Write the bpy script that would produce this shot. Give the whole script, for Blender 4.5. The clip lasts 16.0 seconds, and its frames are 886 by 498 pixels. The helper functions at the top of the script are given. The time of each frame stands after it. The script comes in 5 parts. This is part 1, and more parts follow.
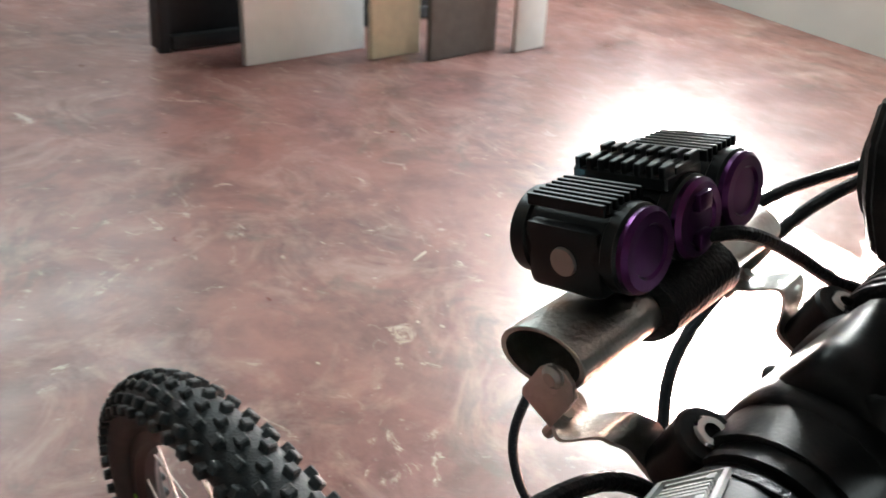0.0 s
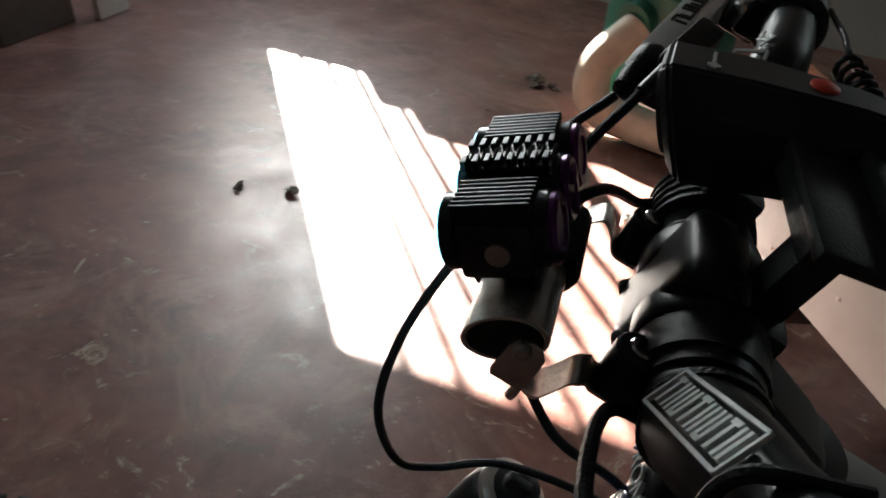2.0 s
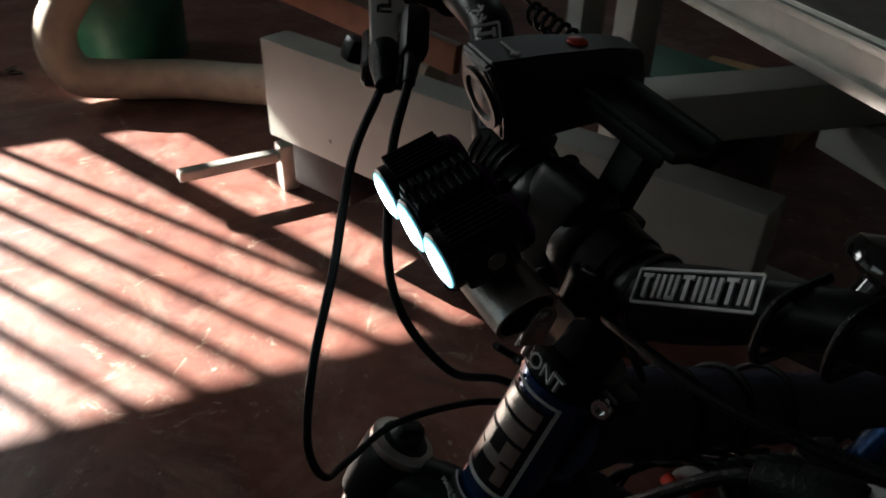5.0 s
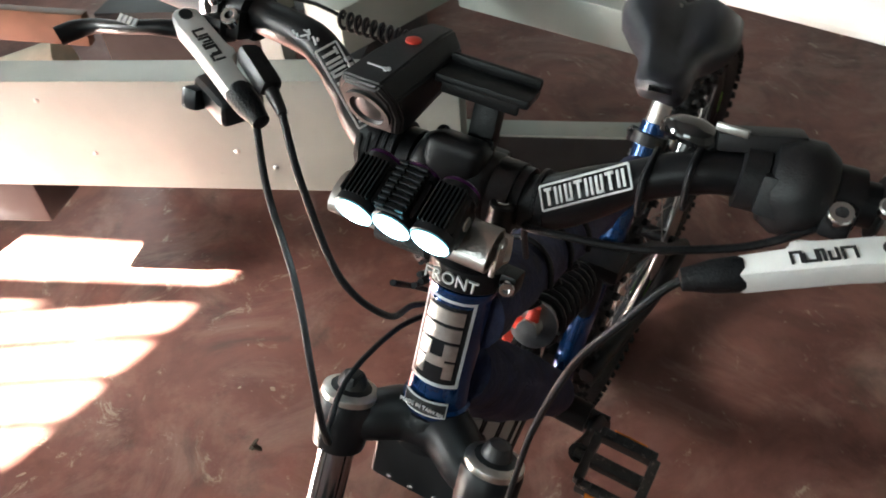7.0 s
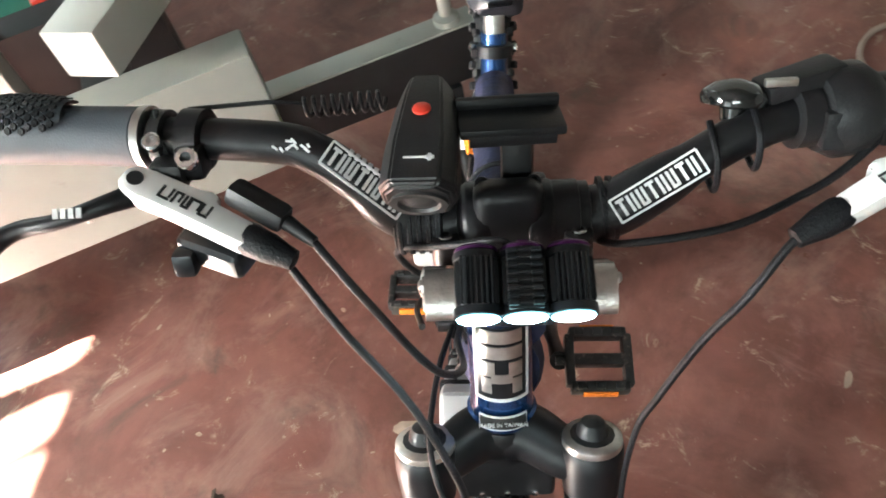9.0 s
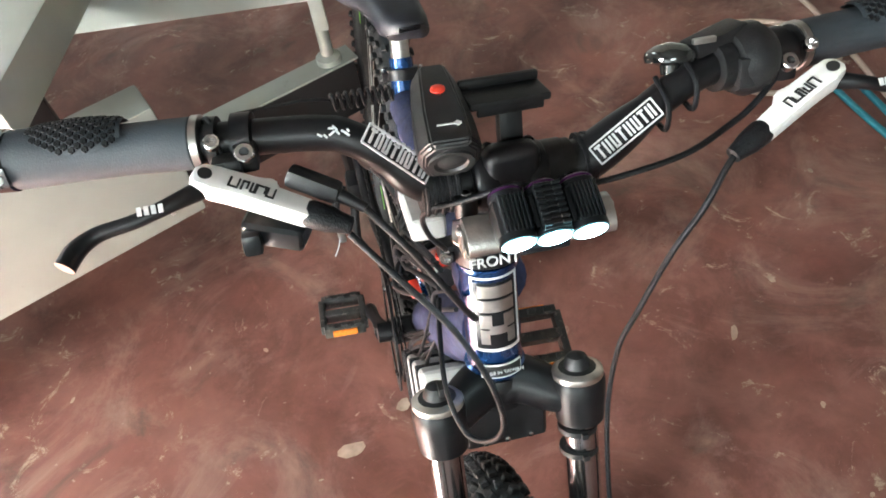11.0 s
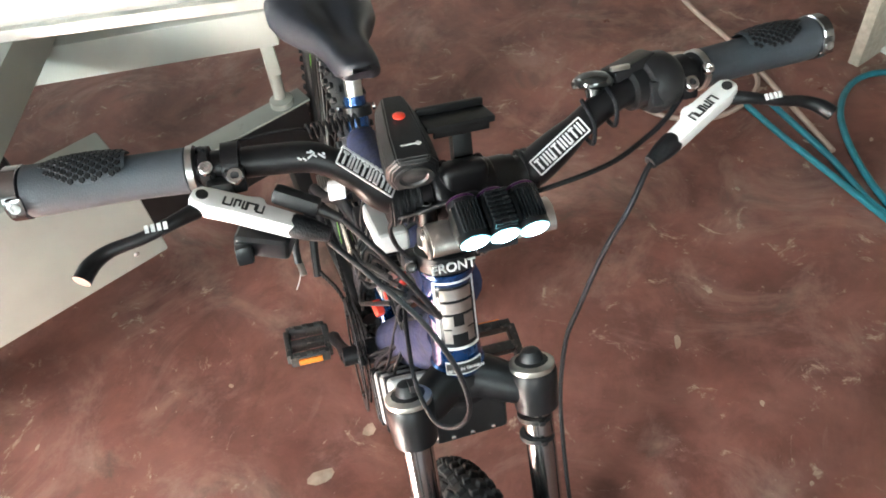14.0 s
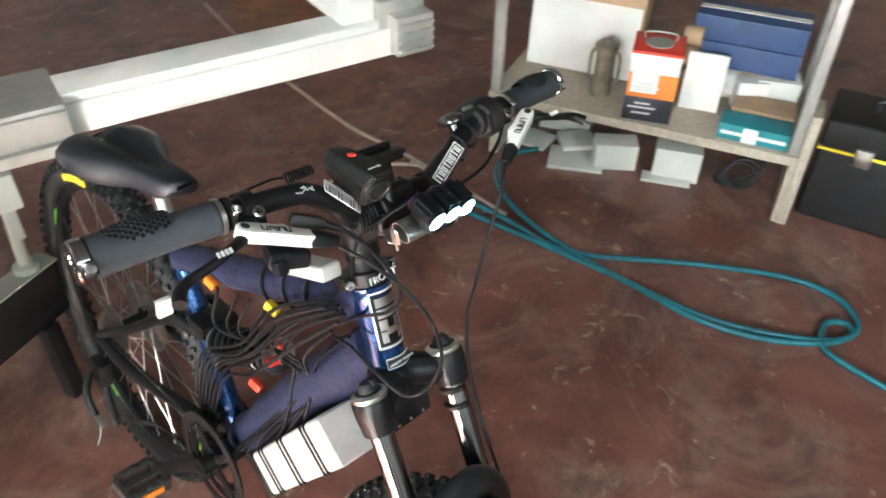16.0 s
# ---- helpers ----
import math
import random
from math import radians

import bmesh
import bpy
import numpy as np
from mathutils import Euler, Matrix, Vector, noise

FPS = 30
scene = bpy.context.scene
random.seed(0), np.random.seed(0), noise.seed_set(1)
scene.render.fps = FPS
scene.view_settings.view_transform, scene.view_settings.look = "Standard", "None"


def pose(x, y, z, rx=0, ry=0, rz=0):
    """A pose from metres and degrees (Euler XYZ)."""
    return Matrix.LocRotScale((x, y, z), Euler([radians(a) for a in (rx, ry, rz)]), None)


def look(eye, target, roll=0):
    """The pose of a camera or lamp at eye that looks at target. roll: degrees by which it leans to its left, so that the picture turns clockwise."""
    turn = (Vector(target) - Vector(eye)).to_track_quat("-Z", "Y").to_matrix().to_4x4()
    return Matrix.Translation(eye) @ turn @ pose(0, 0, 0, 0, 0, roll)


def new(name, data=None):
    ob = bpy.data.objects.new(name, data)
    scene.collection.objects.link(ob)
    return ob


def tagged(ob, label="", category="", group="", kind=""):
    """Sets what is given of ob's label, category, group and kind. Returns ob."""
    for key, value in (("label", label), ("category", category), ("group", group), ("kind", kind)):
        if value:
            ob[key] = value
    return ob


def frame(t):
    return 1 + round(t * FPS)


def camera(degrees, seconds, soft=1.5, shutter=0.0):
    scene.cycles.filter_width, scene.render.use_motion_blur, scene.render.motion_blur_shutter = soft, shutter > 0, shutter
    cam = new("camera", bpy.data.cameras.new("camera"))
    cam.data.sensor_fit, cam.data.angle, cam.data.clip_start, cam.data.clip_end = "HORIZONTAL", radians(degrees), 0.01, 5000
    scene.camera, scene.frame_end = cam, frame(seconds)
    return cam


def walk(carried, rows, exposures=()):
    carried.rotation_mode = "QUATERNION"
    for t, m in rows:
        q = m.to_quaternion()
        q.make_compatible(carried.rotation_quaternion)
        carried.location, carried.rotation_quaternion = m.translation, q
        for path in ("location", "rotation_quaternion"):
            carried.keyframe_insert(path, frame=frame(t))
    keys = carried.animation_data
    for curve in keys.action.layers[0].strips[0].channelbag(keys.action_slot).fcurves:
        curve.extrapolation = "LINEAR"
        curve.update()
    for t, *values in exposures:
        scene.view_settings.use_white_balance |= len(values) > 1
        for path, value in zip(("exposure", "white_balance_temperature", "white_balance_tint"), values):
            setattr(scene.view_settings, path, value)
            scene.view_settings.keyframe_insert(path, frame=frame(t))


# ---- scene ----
cam = camera(60.6, 16.0, soft=1.7, shutter=0.4)
PATH = [
    (0, (0.192, 0.07, 1.152), (-1.001, -1.159, 0.12), 9.8),
    (0.5, (0.203, 0.043, 1.151), (-1.182, -0.93, 0.086), 10.8),
    (1, (0.199, 0.039, 1.151), (-1.269, -0.798, 0.081), 9.9),
    (1.5, (0.21, 0.025, 1.157), (-1.343, -0.639, 0.085), 9.1),
    (2, (0.243, 0.011, 1.169), (-1.413, -0.439, 0.142), 8.6),
    (2.5, (0.247, -0.047, 1.171), (-1.444, -0.19, 0.112), 8.4),
    (3, (0.255, -0.077, 1.178), (-1.432, 0.035, 0.109), 8.7),
    (3.5, (0.267, -0.091, 1.184), (-1.37, 0.244, 0.085), 7.8),
    (4, (0.28, -0.097, 1.19), (-1.322, 0.341, 0.075), 5.9),
    (4.5, (0.264, -0.107, 1.198), (-1.315, 0.416, 0.089), 4.0),
    (5, (0.255, -0.131, 1.21), (-1.264, 0.562, 0.108), 1.6),
    (7.5, (0.196, -0.267, 1.313), (-0.57, 0.942, -0.084), -9.0),
    (8, (0.154, -0.229, 1.323), (-0.518, 0.948, -0.148), -14.1),
    (8.5, (0.125, -0.219, 1.344), (-0.435, 0.938, -0.189), -16.9),
    (9, (0.058, -0.226, 1.362), (-0.306, 0.953, -0.212), -16.3),
    (9.5, (0.007, -0.25, 1.381), (-0.152, 0.942, -0.217), -12.7),
    (12, (-0.038, -0.34, 1.423), (-0.012, 0.971, -0.087), -10.8),
    (12.5, (-0.039, -0.346, 1.435), (0.009, 0.971, -0.069), -10.3),
    (13, (-0.038, -0.35, 1.441), (0.031, 0.965, -0.064), -9.9),
    (13.5, (-0.04, -0.36, 1.447), (0.045, 0.956, -0.056), -9.7),
    (14, (-0.051, -0.382, 1.452), (0.093, 0.93, -0.051), -9.3),
    (14.5, (-0.069, -0.418, 1.461), (0.171, 0.912, -0.013), -8.6),
    (15, (-0.141, -0.462, 1.485), (0.385, 0.861, 0.081), -3.7),
    (15.5, (-0.267, -0.498, 1.515), (0.515, 0.771, 0.182), -0.0),
    (16, (-0.392, -0.486, 1.511), (0.663, 0.657, 0.254), 0.9),
]
EXPOSURE = [(0, 6.9), (0.5, 6.5), (1.0, 5.9), (1.5, 5.2), (2.0, 4.4), (2.5, 3.5), (3.0, 2.8), (4.2, 2.8), (5.2, 3.0), (6.4, 5.5), (7.3, 6.7), (8.5, 7.1), (9.7, 7.4), (14.0, 7.4), (15, 7.1), (16, 6.8)]
walk(cam, [(t, look(eye, target, roll)) for t, eye, target, roll in PATH], EXPOSURE)

# ---- world, sun, window light, added fill lamps ----
SUN_AZ, SUN_EL = radians(35), radians(31)  # the way the light travels over the floor, and its height
world = bpy.data.worlds.new("world")
scene.world = world
world.use_nodes = True
wn = world.node_tree
sky = wn.nodes.new("ShaderNodeTexSky")
sky.sky_type, sky.sun_disc, sky.sun_elevation, sky.sun_rotation = "NISHITA", False, SUN_EL, radians(-125)
wn.nodes["Background"].inputs[1].default_value = 0.1
wn.links.new(sky.outputs[0], wn.nodes["Background"].inputs[0])
sun_way = Vector((math.cos(SUN_AZ) * math.cos(SUN_EL), math.sin(SUN_AZ) * math.cos(SUN_EL), -math.sin(SUN_EL)))
sun = new("sun", bpy.data.lights.new("sun", "SUN"))
sun.data.energy, sun.data.angle, sun.data.color = 5.0, radians(0.42), (1.0, 0.93, 0.84)
sun.matrix_world = look(Vector((0, 0, 8)) - sun_way, Vector((0, 0, 8)))


def soft_lamp(eye, target, wide, high, energy, color=(0.83, 0.97, 0.98)):
    ob = new("soft_light", bpy.data.lights.new("soft_light", "AREA"))
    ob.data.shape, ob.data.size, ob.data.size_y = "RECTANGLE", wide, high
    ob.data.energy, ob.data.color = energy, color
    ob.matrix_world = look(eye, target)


soft_lamp((-5.45, -2.8, 2.60), (0, -0.6, 0.4), 1.4, 1.2, 3.2)         # barred window
# fill light with no known source: no opening is seen at these three spots
soft_lamp((-3.6, -5.2, 2.3), (-0.6, 0, 0.5), 2.4, 2.2, 0.5)            # added fill lamp, behind the walk
soft_lamp((-0.6, -5.85, 3.6), (0.1, 0.0, 0.0), 2.6, 1.4, 1.7)          # added fill lamp, high to the south
soft_lamp((-5.45, 3.2, 3.1), (0, 1.6, 0.4), 2.4, 1.2, 0.9)            # added fill lamp, high beyond the saw

# ---- materials ----
def material(name, color, rough=0.5, metal=0.0, vary=0.15, scale=20.0, bump=0.0, bscale=200.0, second=None, coat=0.0, amount=0.5, spec=0.5):
    """A Principled surface with grain at two scales; second: a colour that shows through in patches."""
    m = bpy.data.materials.new(name)
    m.use_nodes = True
    n, k = m.node_tree.nodes, m.node_tree.links
    p = n["Principled BSDF"]
    p.inputs["Roughness"].default_value, p.inputs["Metallic"].default_value = rough, metal
    p.inputs["Coat Weight"].default_value = coat
    p.inputs["Specular IOR Level"].default_value = spec
    co = n.new("ShaderNodeTexCoord")
    big = n.new("ShaderNodeTexNoise")
    big.inputs["Scale"].default_value, big.inputs["Detail"].default_value = scale, 6.0
    k.new(co.outputs["Object"], big.inputs["Vector"])
    ramp = n.new("ShaderNodeValToRGB")
    e = ramp.color_ramp.elements
    lo = [c * (1 - vary) for c in color]
    hi = [min(1, c * (1 + vary)) for c in color]
    e[0].position, e[1].position = 0.35, 0.65
    e[0].color, e[1].color = (*lo, 1), (*hi, 1)
    k.new(big.outputs["Fac"], ramp.inputs[0])
    out = ramp.outputs[0]
    if second:
        sn = n.new("ShaderNodeTexNoise")
        sn.inputs["Scale"].default_value, sn.inputs["Detail"].default_value, sn.inputs["Roughness"].default_value = scale * 2.3, 8.0, 0.65
        k.new(co.outputs["Object"], sn.inputs["Vector"])
        r2 = n.new("ShaderNodeValToRGB")
        r2.color_ramp.elements[0].position, r2.color_ramp.elements[1].position = amount, amount + 0.12
        k.new(sn.outputs["Fac"], r2.inputs[0])
        mix = n.new("ShaderNodeMix")
        mix.data_type = "RGBA"
        k.new(r2.outputs[0], mix.inputs[0])
        k.new(out, mix.inputs[6])
        mix.inputs[7].default_value = (*second, 1)
        out = mix.outputs[2]
    k.new(out, p.inputs["Base Color"])
    if bump:
        fine = n.new("ShaderNodeTexNoise")
        fine.inputs["Scale"].default_value, fine.inputs["Detail"].default_value = bscale, 4.0
        k.new(co.outputs["Object"], fine.inputs["Vector"])
        b = n.new("ShaderNodeBump")
        b.inputs["Strength"].default_value, b.inputs["Distance"].default_value = bump, 0.002
        k.new(fine.outputs["Fac"], b.inputs["Height"])
        k.new(b.outputs[0], p.inputs["Normal"])
    return m


def glow(name, color, strength):
    m = bpy.data.materials.new(name)
    m.use_nodes = True
    p = m.node_tree.nodes["Principled BSDF"]
    p.inputs["Base Color"].default_value = (0.9, 0.95, 1, 1)
    p.inputs["Emission Color"].default_value = (*color, 1)
    p.inputs["Emission Strength"].default_value = strength
    return m


def floor_material():
    """Red oxide floor paint, scuffed, dusty and worn through to grey cement in spots."""
    m = bpy.data.materials.new("red_floor_paint")
    m.use_nodes = True
    n, k = m.node_tree.nodes, m.node_tree.links
    p = n["Principled BSDF"]
    co = n.new("ShaderNodeTexCoord")

    def noise_tex(scale, detail, rough=0.55, dist=0.0):
        t = n.new("ShaderNodeTexNoise")
        t.inputs["Scale"].default_value, t.inputs["Detail"].default_value = scale, detail
        t.inputs["Roughness"].default_value, t.inputs["Distortion"].default_value = rough, dist
        k.new(co.outputs["Object"], t.inputs["Vector"])
        return t.outputs["Fac"]

    def ramp(src, a, b, ca, cb):
        r = n.new("ShaderNodeValToRGB")
        r.color_ramp.elements[0].position, r.color_ramp.elements[1].position = a, b
        r.color_ramp.elements[0].color, r.color_ramp.elements[1].color = (*ca, 1), (*cb, 1)
        k.new(src, r.inputs[0])
        return r.outputs[0]

    def mixed(fac, a, b):
        x = n.new("ShaderNodeMix")
        x.data_type = "RGBA"
        k.new(fac, x.inputs[0])
        for sock, v in ((6, a), (7, b)):
            if isinstance(v, tuple):
                x.inputs[sock].default_value = (*v, 1)
            else:
                k.new(v, x.inputs[sock])
        return x.outputs[2]

    base = ramp(noise_tex(2.2, 9, 0.68, 0.8), 0.36, 0.64, (0.090, 0.034, 0.027), (0.210, 0.086, 0.067))
    mottled = mixed(ramp(noise_tex(7.0, 9, 0.7, 0.4), 0.45, 0.66, (0, 0, 0), (0.7, 0.7, 0.7)), base, (0.235, 0.105, 0.083))
    dust = mixed(ramp(noise_tex(3.1, 10, 0.72, 1.0), 0.50, 0.68, (0, 0, 0), (0.62, 0.62, 0.62)), mottled, (0.34, 0.225, 0.185))
    worn = mixed(ramp(noise_tex(9.0, 12, 0.78, 1.2), 0.585, 0.65, (0, 0, 0), (0.85, 0.85, 0.85)), dust, (0.40, 0.33, 0.26))
    dark = mixed(ramp(noise_tex(3.3, 9, 0.7, 1.2), 0.56, 0.68, (0, 0, 0), (0.75, 0.75, 0.75)), worn, (0.09, 0.06, 0.045))
    specks = mixed(ramp(noise_tex(45.0, 4, 0.6), 0.69, 0.73, (0, 0, 0), (0.6, 0.6, 0.6)), dark, (0.45, 0.36, 0.30))
    k.new(specks, p.inputs["Base Color"])
    k.new(ramp(noise_tex(5.0, 8, 0.7), 0.3, 0.75, (0.26, 0.26, 0.26), (0.52, 0.52, 0.52)), p.inputs["Roughness"])
    b = n.new("ShaderNodeBump")
    b.inputs["Strength"].default_value, b.inputs["Distance"].default_value = 0.25, 0.004
    k.new(noise_tex(30.0, 8, 0.7), b.inputs["Height"])
    k.new(b.outputs[0], p.inputs["Normal"])
    return m


FLOOR = floor_material()
PLASTER = material("plaster", (0.62, 0.6, 0.56), 0.85, vary=0.08, scale=1.2, bump=0.3, bscale=60, second=(0.45, 0.42, 0.38), amount=0.62)
SLAB = material("ceiling_grey", (0.24, 0.235, 0.225), 0.9, vary=0.12, scale=0.8, bump=0.3, bscale=40, second=(0.18, 0.175, 0.165), amount=0.6)
BLACK = material("black_plastic", (0.010, 0.010, 0.011), 0.42, spec=0.35, vary=0.3, scale=40, bump=0.15, bscale=900)
MATT = material("black_alloy", (0.006, 0.006, 0.007), 0.40, spec=0.3, vary=0.2, scale=60, bump=0.05, bscale=900)
RUBBER = material("rubber", (0.008, 0.0085, 0.010), 0.45, spec=0.22, vary=0.25, scale=60, bump=0.4, bscale=700)
GRIP = material("grip_rubber", (0.034, 0.043, 0.052), 0.62, vary=0.15, scale=30, bump=0.12, bscale=800)
TYRE = material("tyre_rubber", (0.012, 0.013, 0.014), 0.6, spec=0.4, vary=0.3, scale=50, bump=0.5, bscale=500, second=(0.05, 0.046, 0.042), amount=0.6)
STEEL = material("steel", (0.55, 0.54, 0.52), 0.3, metal=1.0, vary=0.15, scale=80, bump=0.1, bscale=500)
BRUSHED = material("brushed_aluminium", (0.62, 0.6, 0.57), 0.34, metal=1.0, vary=0.12, scale=120, bump=0.2, bscale=600)
CHROME = material("chrome", (0.75, 0.75, 0.75), 0.12, metal=1.0, vary=0.05)
DARKCHROME = material("stanchion_steel", (0.33, 0.33, 0.34), 0.16, metal=1.0, vary=0.1)
WHITE = material("white_paint", (0.78, 0.78, 0.76), 0.32, vary=0.05, scale=60, coat=0.3)
INK = material("black_ink", (0.02, 0.02, 0.02), 0.5, vary=0.1)
PRINT = material("pale_print", (0.62, 0.62, 0.62), 0.45, vary=0.08, scale=300)
BLUE = material("blue_metallic_paint", (0.006, 0.048, 0.165), 0.2, metal=0.6, vary=0.2, scale=60, coat=0.6)
NAVY = material("navy_fabric", (0.007, 0.011, 0.044), 0.75, vary=0.35, scale=50, bump=0.8, bscale=160, second=(0.014, 0.02, 0.065), amount=0.55)
CASE = material("grey_case", (0.42, 0.41, 0.40), 0.55, vary=0.08, scale=30, bump=0.1, bscale=700, second=(0.28, 0.27, 0.26), amount=0.66)
PURPLE = material("purple_anodised", (0.085, 0.018, 0.10), 0.28, metal=0.8, vary=0.15, scale=90)
FIN = material("black_anodised", (0.012, 0.014, 0.016), 0.3, metal=0.4, vary=0.2, scale=90)
RED = material("red_plastic", (0.75, 0.055, 0.03), 0.35, vary=0.08)
AMBER = material("amber_reflector", (0.75, 0.22, 0.03), 0.25, vary=0.15, scale=200)
YELLOW = material("yellow_label", (0.75, 0.55, 0.03), 0.5, vary=0.08)
SADDLE = material("saddle_gel_cover", (0.010, 0.012, 0.018), 0.5, vary=0.2, scale=40, bump=0.3, bscale=500)
GREY = material("machine_grey_paint", (0.34, 0.355, 0.32), 0.45, vary=0.08, scale=6, bump=0.1, bscale=300, second=(0.26, 0.255, 0.23), amount=0.64)
ALU = material("rail_aluminium", (0.44, 0.44, 0.41), 0.38, metal=0.5, vary=0.1, scale=20, bump=0.1, bscale=400)
DARK = material("dark_steel", (0.008, 0.008, 0.009), 0.5, metal=0.1, vary=0.3, scale=20)
CREAM = material("cream_hose", (0.62, 0.54, 0.42), 0.6, vary=0.1, scale=15, second=(0.45, 0.38, 0.28), amount=0.62)
GREEN = material("green_plastic", (0.03, 0.16, 0.11), 0.45, vary=0.2, scale=8, second=(0.06, 0.2, 0.15), amount=0.6)
TEAL = material("teal_hose", (0.012, 0.15, 0.19), 0.4, vary=0.15, scale=40)
TAN = material("tan_hose", (0.36, 0.27, 0.22), 0.55, vary=0.1, scale=30)
CHIP = material("chipboard", (0.42, 0.37, 0.30), 0.7, vary=0.12, scale=60, bump=0.2, bscale=300, second=(0.38, 0.31, 0.24), amount=0.58)
MELAMINE = material("white_melamine", (0.66, 0.665, 0.63), 0.4, vary=0.05, scale=8, second=(0.55, 0.54, 0.49), amount=0.68)
CARD = material("cardboard", (0.40, 0.27, 0.16), 0.8, vary=0.1, scale=20, bump=0.2, bscale=200)
NAVYCARD = material("navy_carton", (0.03, 0.065, 0.17), 0.5, vary=0.12, scale=15)
TEALCARD = material("teal_carton", (0.01, 0.22, 0.25), 0.5, vary=0.1, scale=15)
ORANGE = material("orange_tinplate", (0.80, 0.24, 0.05), 0.3, vary=0.08, scale=20)
TIN = material("white_tinplate", (0.76, 0.75, 0.72), 0.3, vary=0.05, scale=20)
BLACKTIN = material("black_tinplate", (0.02, 0.02, 0.03), 0.3, vary=0.1)
KHAKI = material("khaki_metal", (0.22, 0.21, 0.16), 0.5, metal=0.4, vary=0.2, scale=25)
BAG = material("grey_plastic_bag", (0.42, 0.42, 0.40), 0.35, vary=0.15, scale=12, bump=1.0, bscale=30)
PINE = material("pine", (0.50, 0.30, 0.13), 0.6, vary=0.2, scale=8, bump=0.2, bscale=80)
BROWN = material("brown_wood", (0.16, 0.075, 0.04), 0.5, vary=0.2, scale=10)
LED = glow("led", (0.72, 0.95, 1.0), 3.0)
LEDRIM = glow("led_reflector", (0.25, 0.8, 1.0), 0.25)

# ---- mesh helpers ----
def basis(origin, left, back, up):
    m = Matrix.Identity(4)
    for i, v in enumerate((left, back, up)):
        m[0][i], m[1][i], m[2][i] = v
    m.translation = origin
    return m


ONE = Matrix.Identity(4)


def box(bm, m, c, size, bevel=0.0, seg=2, turn=None):
    """A box of that size about c in the axes of m; turn: a further pose about c."""
    t = m @ Matrix.Translation(c) @ (turn if turn else ONE)
    b = bmesh.new()
    bmesh.ops.create_cube(b, size=1.0, matrix=Matrix.Diagonal((*size, 1)))
    if bevel:
        bmesh.ops.bevel(b, geom=b.edges[:], offset=bevel, segments=seg, profile=0.6, affect="EDGES")
    bmesh.ops.transform(b, matrix=t, verts=b.verts)
    return merge(bm, b)


def merge(bm, b):
    me = bpy.data.meshes.new("tmp")
    b.to_mesh(me)
    b.free()
    bm.from_mesh(me)
    bpy.data.meshes.remove(me)
    return bm


def ring_frame(d):
    d = d.normalized()
    s = Vector((0, 0, 1)) if abs(d.z) < 0.9 else Vector((1, 0, 0))
    u = d.cross(s).normalized()
    return u, d.cross(u).normalized()


def lathe(bm, m, p, d, profile, seg=24, squash=1.0):
    """A turned form: profile of (height along d, radius) from p; squash flattens it across."""
    p, d = Vector(p), Vector(d).normalized()
    u, w = ring_frame(d)
    rings = []
    for h, r in profile:
        rings.append([bm.verts.new(m @ (p + d * h + u * (r * math.cos(q)) + w * (r * squash * math.sin(q))))
                      for q in (2 * math.pi * i / seg for i in range(seg))])
    for a, b in zip(rings, rings[1:]):
        for i in range(seg):
            bm.faces.new((a[i], a[(i + 1) % seg], b[(i + 1) % seg], b[i]))
    bm.faces.new(rings[0][::-1])
    bm.faces.new(rings[-1])
    return bm


def rod(bm, m, p0, p1, r, r1=None, seg=20, lip=0.0):
    p0, p1 = Vector(p0), Vector(p1)
    n = (p1 - p0).length
    r1 = r if r1 is None else r1
    prof = [(0, r - lip), (lip, r), (n - lip, r1), (n, r1 - lip)] if lip else [(0, r), (n, r1)]
    return lathe(bm, m, p0, p1 - p0, prof, seg)


def smooth_line(pts, steps=8):
    """A Catmull-Rom line through the points."""
    p = [Vector(q) for q in pts]
    p = [2 * p[0] - p[1]] + p + [2 * p[-1] - p[-2]]
    out = []
    for i in range(1, len(p) - 2):
        for s in range(steps):
            t = s / steps
            a, b, c, d = p[i - 1], p[i], p[i + 1], p[i + 2]
            out.append(0.5 * ((2 * b) + (c - a) * t + (2 * a - 5 * b + 4 * c - d) * t * t + (3 * b - a - 3 * c + d) * t ** 3))
    return out + [p[-2]]


def tube(bm, m, pts, r, seg=10, steps=8, closed=False, radii=None):
    """A round tube along a smooth line."""
    line = smooth_line(pts, steps) if steps > 1 else [Vector(q) for q in pts]
    n = len(line)
    side = None
    rings = []
    for i, q in enumerate(line):
        d = (line[min(i + 1, n - 1)] - line[max(i - 1, 0)])
        if closed:
            d = line[(i + 1) % n] - line[i - 1]
        d.normalize()
        side = ring_frame(d)[0] if side is None else (side - d * side.dot(d)).normalized()
        other = d.cross(side)
        rr = radii(i / (n - 1)) if radii else r
        rings.append([bm.verts.new(m @ (q + side * (rr * math.cos(g)) + other * (rr * math.sin(g))))
                      for g in (2 * math.pi * j / seg for j in range(seg))])
    pairs = list(zip(rings, rings[1:])) + ([(rings[-1], rings[0])] if closed else [])
    for a, b in pairs:
        for j in range(seg):
            bm.faces.new((a[j], a[(j + 1) % seg], b[(j + 1) % seg], b[j]))
    if not closed:
        bm.faces.new(rings[0][::-1])
        bm.faces.new(rings[-1])
    return bm


